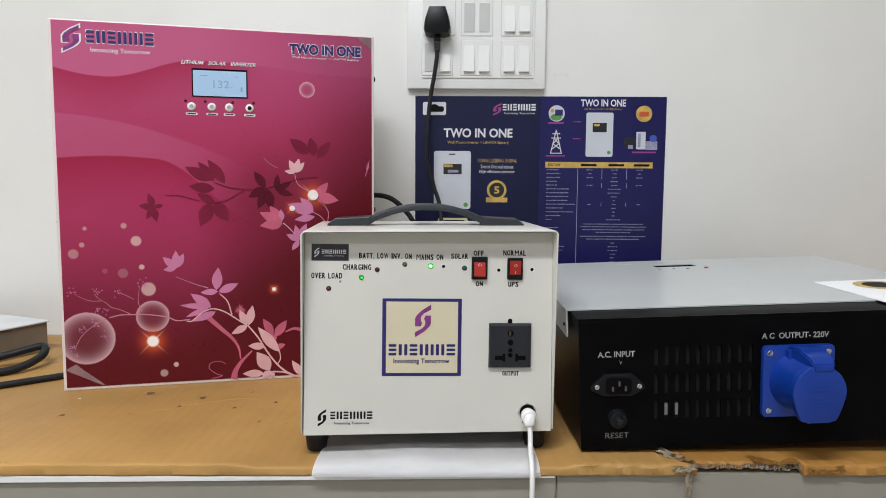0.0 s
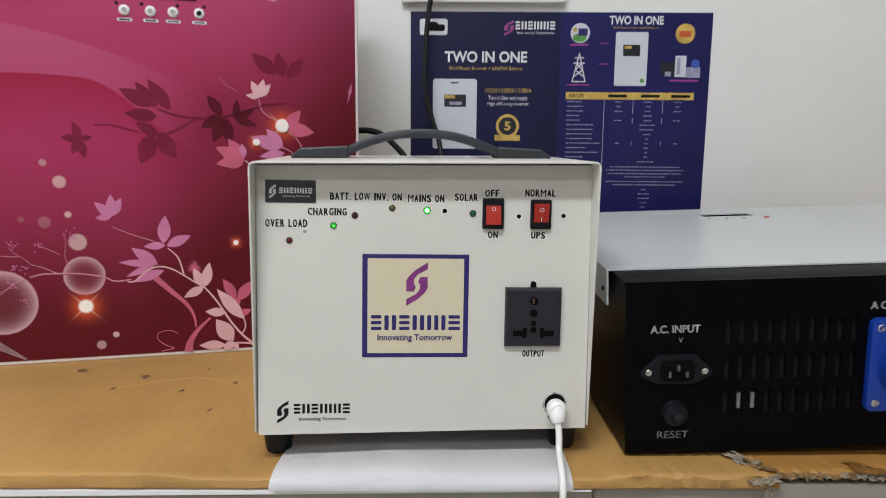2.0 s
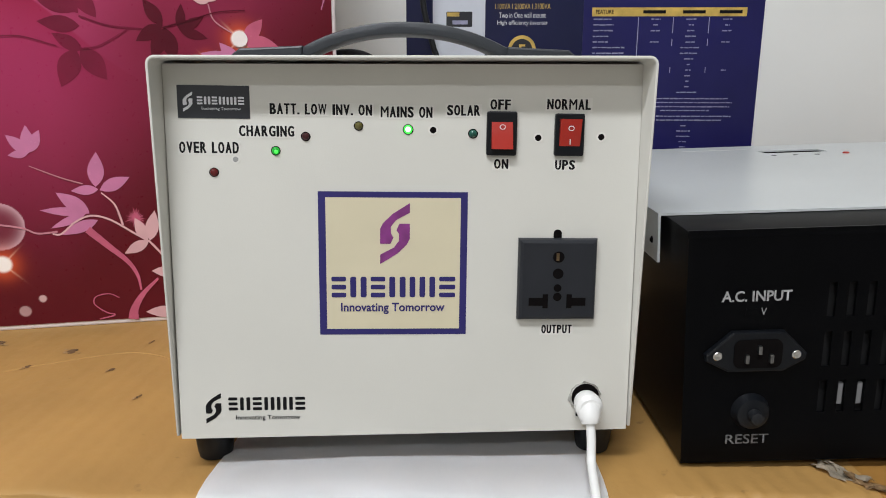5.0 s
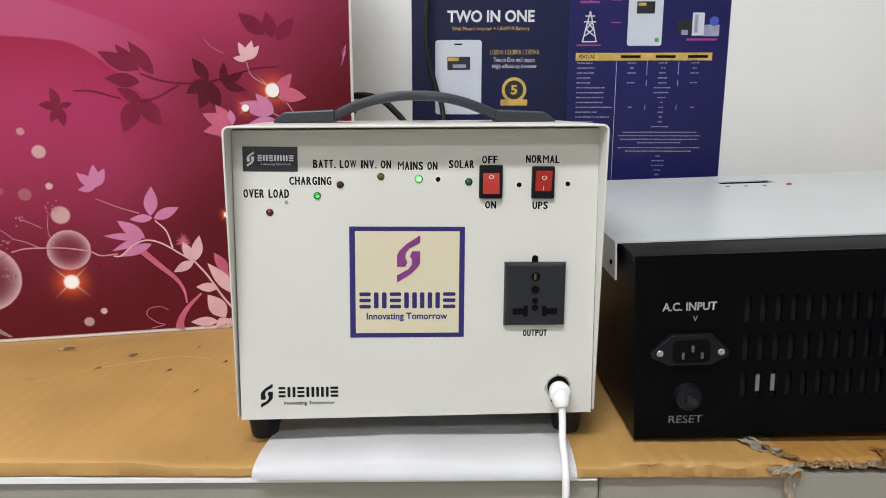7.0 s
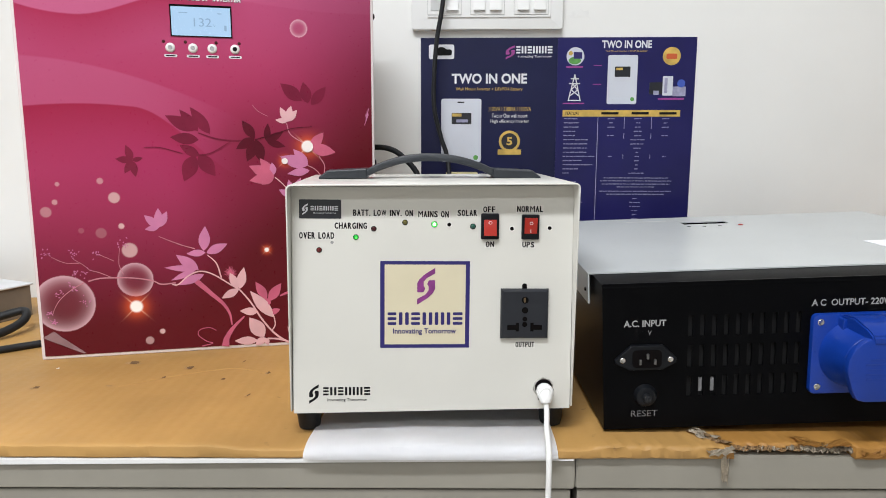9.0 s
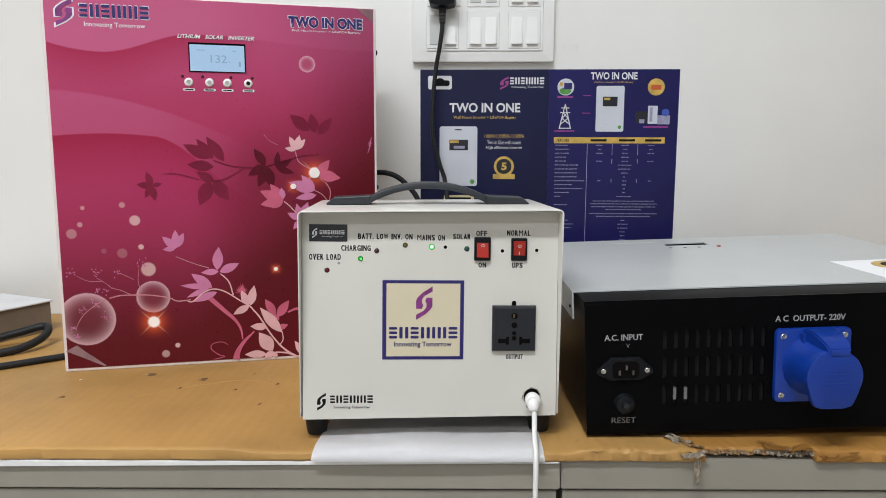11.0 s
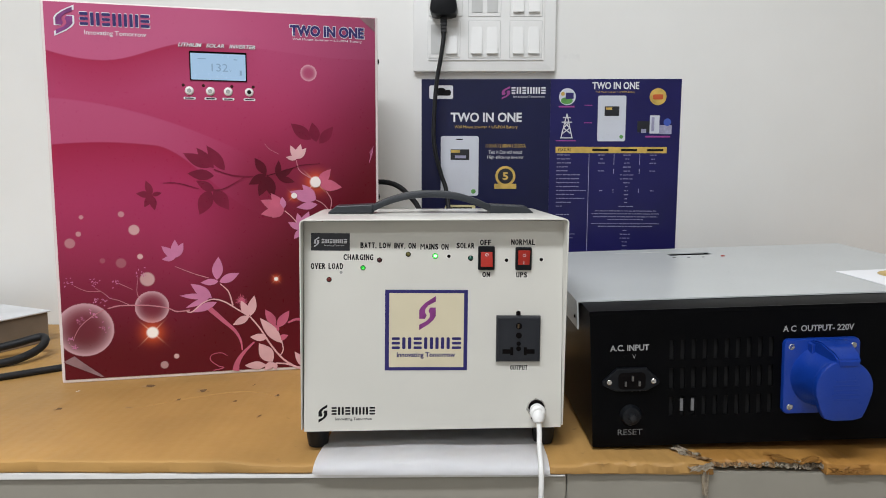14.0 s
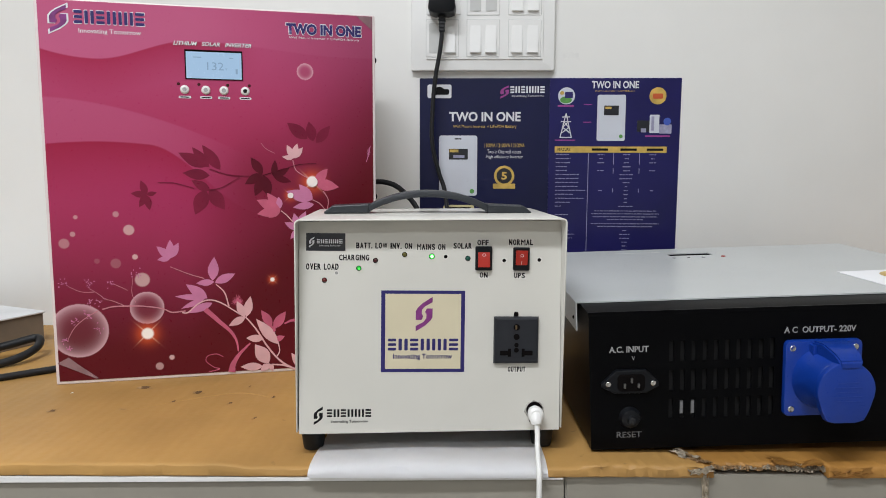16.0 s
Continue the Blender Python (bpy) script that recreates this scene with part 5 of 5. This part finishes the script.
# cables behind the two inverters
c1 = thing("black_cable", pose(0, 0, 0), "thick black cable arching down behind the inverters", "cable", "black cables behind the inverters")
part("cable", tube([(-0.105, 1.120, 0.992), (-0.075, 1.105, 0.998), (-0.050, 1.100, 0.994), (-0.031, 1.098, 0.980), (-0.012, 1.095, 0.955), (0.004, 1.085, 0.900), (0.014, 1.05, 0.80), (0.03, 1.00, 0.7545), (0.12, 0.98, 0.7545)], 0.0040, 12, 10), RUBBER, c1, smooth=True)
c2 = thing("black_cable", pose(0, 0, 0), "black cable lying on the cardboard by the pink inverter", "cable", "black cables behind the inverters")
part("cable", tube([(-0.60, 0.850, 0.7545), (-0.545, 0.866, 0.7545), (-0.497, 0.905, 0.7545), (-0.468, 0.935, 0.7545), (-0.44, 1.00, 0.7545), (-0.36, 1.08, 0.7545)], 0.0045, 12, 10), RUBBER, c2, smooth=True)
c3 = thing("black_cable", pose(0, 0, 0), "coiled black cable beside the small metal case", "cable", "black cables behind the inverters")
part("cable", tube([(-0.66, 0.93, 0.7550), (-0.598, 0.918, 0.7550), (-0.555, 0.945, 0.757), (-0.540, 0.982, 0.766), (-0.552, 1.005, 0.775), (-0.582, 0.985, 0.769), (-0.62, 0.96, 0.762), (-0.68, 0.95, 0.7552)], 0.0056, 12, 10), RUBBER, c3, smooth=True)
dev = thing("metal_case", pose(-0.606, 1.030, 0.75, 0, 0, -22), "small metal case with a pale lid and brown side", "metal case")
part("body", block(-0.24, 0.0, -0.10, 0.05, 0.0, 0.0460, 0.001), DEVICE_SIDE, dev)
part("case_lid", block(-0.243, 0.003, -0.103, 0.053, 0.0462, 0.0490, 0.001), DEVICE_TOP, dev, "pale sheet-metal lid")


# ---- switchboard with a plug ----
sb = thing("switchboard", pose(-0.029, 1.195, 1.1735), "white modular switchboard with rocker switches", "switchboard")
SBW, SBH, SBD = 0.2275, 0.168, 0.012
part("surround", prism(rounded(0, SBW, 0, SBH, 0.004), -SBD, -0.0002, bevel=0.0016), SWITCH_PLASTIC, sb, "white surround plate", True)
part("inner_plate", prism(rounded(0.024, SBW - 0.018, 0.017, SBH - 0.017, 0.002), -SBD - 0.0022, -SBD, bevel=0.0012), SWITCH_PLASTIC, sb)
for row, z0 in enumerate((0.0265, 0.0905)):
    for col, x0 in enumerate((0.0290, 0.0935, 0.1590)):
        if row == 1 and col == 0:
            part("socket_plate", prism(rounded(x0 - 0.004, x0 + 0.050, z0 - 0.005, z0 + 0.052, 0.002), -SBD - 0.0040, -SBD - 0.002, bevel=0.001), SWITCH_PLASTIC, sb)
            continue
        # A grey rim outlines each module.
        part("module_gap", prism(rounded(x0 - 0.0053, x0 + 0.0468, z0 - 0.0063, z0 + 0.0523, 0.0018), -SBD - 0.0024, -SBD - 0.0019), SWITCH_GREY, sb)
        mod = part("switch_module", prism(rounded(x0 - 0.0045, x0 + 0.0460, z0 - 0.0055, z0 + 0.0515, 0.0015), -SBD - 0.0034, -SBD - 0.002, bevel=0.0006), SWITCH_PLASTIC, sb)
        for k in range(2):
            x = x0 + k * 0.0245
            down = not ((row == 0 and col == 0 and k == 0) or (row == 1 and col == 1))
            bm = bmesh.new()
            a, b = (0.0030, 0.0085) if down else (0.0060, 0.0045)
            f = [(x, -SBD - 0.003 - a + 0.003, z0 + 0.046), (x + 0.0172, -SBD - 0.003 - a + 0.003, z0 + 0.046), (x + 0.0172, -SBD - 0.003 - b + 0.003, z0), (x, -SBD - 0.003 - b + 0.003, z0)]
            fr = [bm.verts.new(p) for p in f]
            bk = [bm.verts.new((p[0], -SBD - 0.002, p[2])) for p in f]
            bm.faces.new(fr), bm.faces.new(bk[::-1])
            for i in range(4):
                bm.faces.new((fr[i], bk[i], bk[(i + 1) % 4], fr[(i + 1) % 4]))
            bmesh.ops.recalc_face_normals(bm, faces=bm.faces[:])
            bmesh.ops.bevel(bm, geom=bm.edges[:], offset=0.0007, segments=2, affect="EDGES")
            # Rockers that lean the other way take the greyer plastic.
            part("rocker", bm, SWITCH_PLASTIC if down else SWITCH_GREY, mod)

plug = thing("plug_cord", pose(0.021, 1.179, 1.258), "black three-pin plug and cord in the switchboard", "plug")
body = [(-0.0195, 0.020), (-0.0215, 0.006), (-0.0190, -0.001), (-0.0100, -0.0035), (0.0100, -0.0035), (0.0190, -0.001), (0.0215, 0.006), (0.0195, 0.020), (0.0130, 0.040), (-0.0130, 0.040)]
part("plug_body", prism(body, -0.034, 0.0, bevel=0.004), PLASTIC, plug, "black moulded plug", True)
bm = bmesh.new()
for k in range(5):
    r = 0.0058 - 0.0003 * k
    block(-r, r, -0.017 - r, -0.017 + r, -0.0075 - 0.0052 * k, -0.0040 - 0.0052 * k, 0.0012, bm=bm)
block(-0.0042, 0.0042, -0.0212, -0.0128, -0.028, -0.003, 0.001, bm=bm)
part("strain_relief", bm, RUBBER, plug)
part("cord", tube([(0.0, -0.017, -0.026), (-0.0008, -0.017, -0.040), (-0.0045, -0.016, -0.066), (-0.0105, -0.015, -0.100), (-0.0145, -0.014, -0.145), (-0.0150, -0.014, -0.200), (-0.0040, -0.015, -0.247), (0.0060, -0.020, -0.280), (0.014, -0.05, -0.36), (0.015, -0.09, -0.46), (0.03, -0.12, -0.4975), (0.08, -0.11, -0.4975)], 0.0034, 12, 10), RUBBER, plug, smooth=True)


# ---- poster ----
po = thing("poster", pose(-0.016, 1.195, 1.163), "navy folded leaflet poster with product pictures stuck on the wall", "poster")
Y1, Y2, Y3 = -0.0012, -0.0015, -0.0018


def pm(x, y):
    """Poster place in metres from grid steps."""
    return (x - 743) * 0.0009025, -(y - 136) * 0.0009025


def patch(name, x0, y0, x1, y1, mat, y=Y2, r=0.0, parent=None, label=""):
    (a, d), (c, b) = pm(x0, y0), pm(x1, y1)
    pts = rounded(a, c, b, d, r) if r else rect(a, c, b, d)
    return part(name, prism(pts, y, y + 0.0003), mat, parent or po, label)


def words(text, x0, y0, x1, y1, mat, bold=0.0, y=Y2):
    (a, d), (c, b) = pm(x0, y0), pm(x1, y1)
    return part("print", lettering(text, a, c, b, d, y - 0.0001, bold), mat, po)


part("left_page", prism(rect(0, 0.2095, -0.297, 0), Y1, -0.0002), NAVY, po, "navy left page")
part("right_page", prism(rect(0.2096, 0.4187, -0.297, 0), Y1 - 0.0001, -0.0002), NAVY_VIOLET, po, "violet-navy right page")
bd = patch("badge", 757, 147, 800, 171, WHITE_INK, r=0.003)
bm = prism(disc_outline(*pm(778, 158), 0.0085, 20, 0.0062), Y3, Y3 + 0.0002)
prism(rounded(*[pm(768, 0)[0], pm(796, 0)[0]], pm(0, 165)[1], pm(0, 155)[1], 0.003), Y3 - 0.0001, Y3 + 0.0002, bm)
part("badge_shape", bm, INK, bd)
for o in mark_outlines(*pm(895, 160), 0.0135, 0.021):
    part("emblem", prism(o, Y2, Y2 + 0.0003), MAGENTA_INK, po)
word_bars("name_block", pm(905, 0)[0], pm(966, 0)[0], pm(0, 162)[1], pm(0, 150)[1], Y2, Y2 + 0.0003, WHITE_INK, po)
words("Innovating Tomorrow", 908, 165, 965, 170, WHITE_INK)
words("TWO IN ONE", 796, 195, 924, 212, WHITE_INK, 0.03)
words("Wall Mount Inverter + LiFePO4 Battery", 803, 218, 917, 225, GOLD_INK)
pic = patch("product_picture", 778, 237, 847, 345, PRODUCT, r=0.004, label="white cabinet picture")
patch("picture_screen", 796, 261, 830, 280, DARK_STICKER, Y3, 0.001, pic)
patch("picture_screen", 797, 262, 813, 267, GOLD_INK, Y3 - 0.0003, 0, pic)
patch("picture_screen", 804, 272, 824, 277, PALE_INK, Y3 - 0.0003, 0, pic)
patch("picture_mark", 806, 242, 818, 244, INK, Y3, 0, pic)
part("picture_badge", prism(disc_outline(*pm(838, 337), 0.0038, 16), Y3, Y3 + 0.0003), GREEN_INK, pic)
words("1100VA I 2100VA I 3100VA", 860, 251, 932, 258, GOLD_INK)
words("Two in One wall mount", 865, 262, 926, 269, WHITE_INK)
words("High efficiency Inverter", 863, 272, 929, 279, WHITE_INK)
seal = part("gold_seal", prism(disc_outline(*pm(896, 309), 0.0165, 32), Y2, Y2 + 0.0003), GOLD_INK, po, "gold round seal")
part("seal_centre", prism(disc_outline(*pm(896, 309), 0.0125, 28), Y3, Y3 + 0.0003), DARK_STICKER, seal)
sx, sz = pm(896, 309)
part("seal_digit", lettering("5", sx - 0.0045, sx + 0.0045, sz - 0.0062, sz + 0.0062, Y3 - 0.0002, 0.03), GOLD_INK, seal)
patch("seal_ribbon", 876, 323, 916, 332, GOLD_INK, Y3 - 0.0002, 0.001, seal)
patch("caption_box", 786, 362, 842, 375, material("pale_yellow_ink", (0.62, 0.56, 0.30), 0.4), r=0.003)
patch("caption_bar", 792, 366, 836, 372, INK, Y3)
words("TWO IN ONE", 1049, 141, 1132, 154, WHITE_INK, 0.03)
words("Wall Mount Inverter + LiFePO4 Battery", 1055, 157, 1125, 161, GOLD_INK)
pic = patch("product_picture", 1060, 165, 1110, 246, PRODUCT, r=0.003, label="white cabinet picture")
patch("picture_screen", 1072, 184, 1098, 201, DARK_STICKER, Y3, 0.001, pic)
patch("picture_screen", 1074, 186, 1085, 190, GOLD_INK, Y3 - 0.0003, 0, pic)
part("picture_badge", prism(disc_outline(*pm(1103, 238), 0.003, 14), Y3, Y3 + 0.0003), GREEN_INK, pic)
ic = part("round_picture", prism(disc_outline(*pm(1005, 167), 0.0135, 28), Y2, Y2 + 0.0003), PRODUCT, po)
bm = prism(disc_outline(*pm(1004, 174), 0.0095, 18, 0.0055), Y3, Y3 + 0.0002)
part("picture_hill", bm, GREEN_INK, ic)
patch("picture_panel", 1002, 160, 1016, 171, NAVY_INK, Y3 - 0.0002, 0, ic)
part("picture_sun", prism(disc_outline(*pm(997, 162), 0.0032, 14), Y3, Y3 + 0.0002), GOLD_INK, ic)
# pylon drawing
tw = bmesh.new()
for a, b in (((1005, 197), (995, 240)), ((1005, 197), (1015, 240)), ((996, 212), (1014, 212)), ((998, 204), (1012, 204)), ((999, 222), (1012, 232)), ((1011, 222), (998, 232)), ((1001, 212), (1010, 222)), ((1009, 212), (1000, 222)), ((994, 240), (1016, 240))):
    ribbon([pm(*a), pm((a[0] + b[0]) / 2, (a[1] + b[1]) / 2), pm(*b)], 0.0016, Y2, 0, bm=tw, per=2)
part("pylon_picture", tw, WHITE_INK, po)
for y in (182, 213):
    patch("arrow", 1036, y - 0.6, 1050, y + 0.8, MAGENTA_INK)
patch("caption_bar", 990, 183, 1018, 186, MAGENTA_INK)
patch("caption_bar", 986, 244, 1022, 246, MAGENTA_INK)
patch("caption_bar", 1146, 236, 1190, 239, MAGENTA_INK)
gs = part("gold_seal", prism(disc_outline(*pm(1166, 167), 0.0135, 30), Y2, Y2 + 0.0003), GOLD_INK, po, "gold round seal")
patch("seal_bar", 1157, 163, 1175, 172, material("orange_red_ink", (0.55, 0.10, 0.03), 0.4), Y3, 0.002, gs)
ap = patch("appliance_picture", 1131, 210, 1158, 230, DARK_STICKER, label="picture of household appliances")
patch("appliance_part", 1153, 200, 1170, 232, PRODUCT, Y3, 0.001, ap)
patch("appliance_part", 1170, 217, 1192, 233, PALE_INK, Y3, 0.001, ap)
patch("appliance_part", 1156, 203, 1161, 228, PALE_INK, Y3 - 0.0002, 0, ap)
part("appliance_part", prism(disc_outline(*pm(1184, 212), 0.006, 16), Y3 - 0.0002, Y3), material("blue_print", (0.05, 0.10, 0.45), 0.4), ap)
patch("appliance_part", 1138, 224, 1147, 231, PALE_INK, Y3, 0, ap)
patch("gold_bar", 986, 256, 1185, 267, GOLD_INK, label="gold table heading")
words("FEATURE", 991, 259, 1014, 264, INK, 0.01, Y3)
for x in (1052, 1103, 1150):
    patch("heading_bar", x, 259.5, x + 29, 263.5, INK, Y3)
rng = random.Random(11)
bm = bmesh.new()


def dash(x0, w, y, h=2.0):
    """A line of fine print, broken into words."""
    x = x0
    while x < x0 + w - 0.5:
        step = min(rng.uniform(3.0, 8.0), x0 + w - x)
        (a, d), (c, b) = pm(x, y + rng.uniform(0, 0.4)), pm(x + step, y + h - rng.uniform(0, 0.4))
        prism(rect(a, c, b, d), Y2 - 0.0001, Y2 + 0.0001, bm)
        x += step + rng.uniform(0.7, 1.3)


FIRST_WIDTHS = (23, 26, 26, 21, 21, 43, 41, 41, 41, 54, 33, 51, 27, 11)
MIDDLE_WIDTHS = (14, 7, 10, 14, 12, 24, 24, 12, 4, 7, 8, 4, 6, 26)
for k in range(14):
    y = 269.5 + 7.13 * k
    dash(988.5, FIRST_WIDTHS[k], y)
    dash(1115 - MIDDLE_WIDTHS[k] / 2, MIDDLE_WIDTHS[k], y)
    if k in (0, 1, 2, 4, 9):
        for x in (1069, 1161):
            dash(x - (6 if k in (0, 2, 4) else 3), 12 if k in (0, 2, 4) else 6, y)
for y, w in ((370.5, 110), (375.6, 122), (381.0, 116), (386.0, 64), (393.5, 122), (398.6, 98)):
    dash(1115 - w / 2, w, y, 1.9)
for k in range(6):
    dash(1115 - (4, 9, 9, 5, 4, 5)[k], (8, 18, 18, 10, 8, 10)[k], 406 + 7.0 * k, 1.9)
for y, w in ((377.5, 24), (395, 20), (406, 26), (413, 36), (420, 32), (427, 14)):
    dash(988.5, w, y, 1.9)
part("small_print", bm, material("fine_print", (0.26, 0.26, 0.40), 0.4), po, "rows of small pale print")["kind"] = "stuff"
for x in (1046,):
    patch("rule_line", x, 268, x + 1, 460, PALE_INK)
for x in (1091, 1137):
    for y, length in ((268, 20), (295, 9), (331, 7)):
        patch("rule_line", x, y, x + 0.9, y + length, PALE_INK)
patch("page_foot", 975, 462, 1203, 464, WHITE_INK)
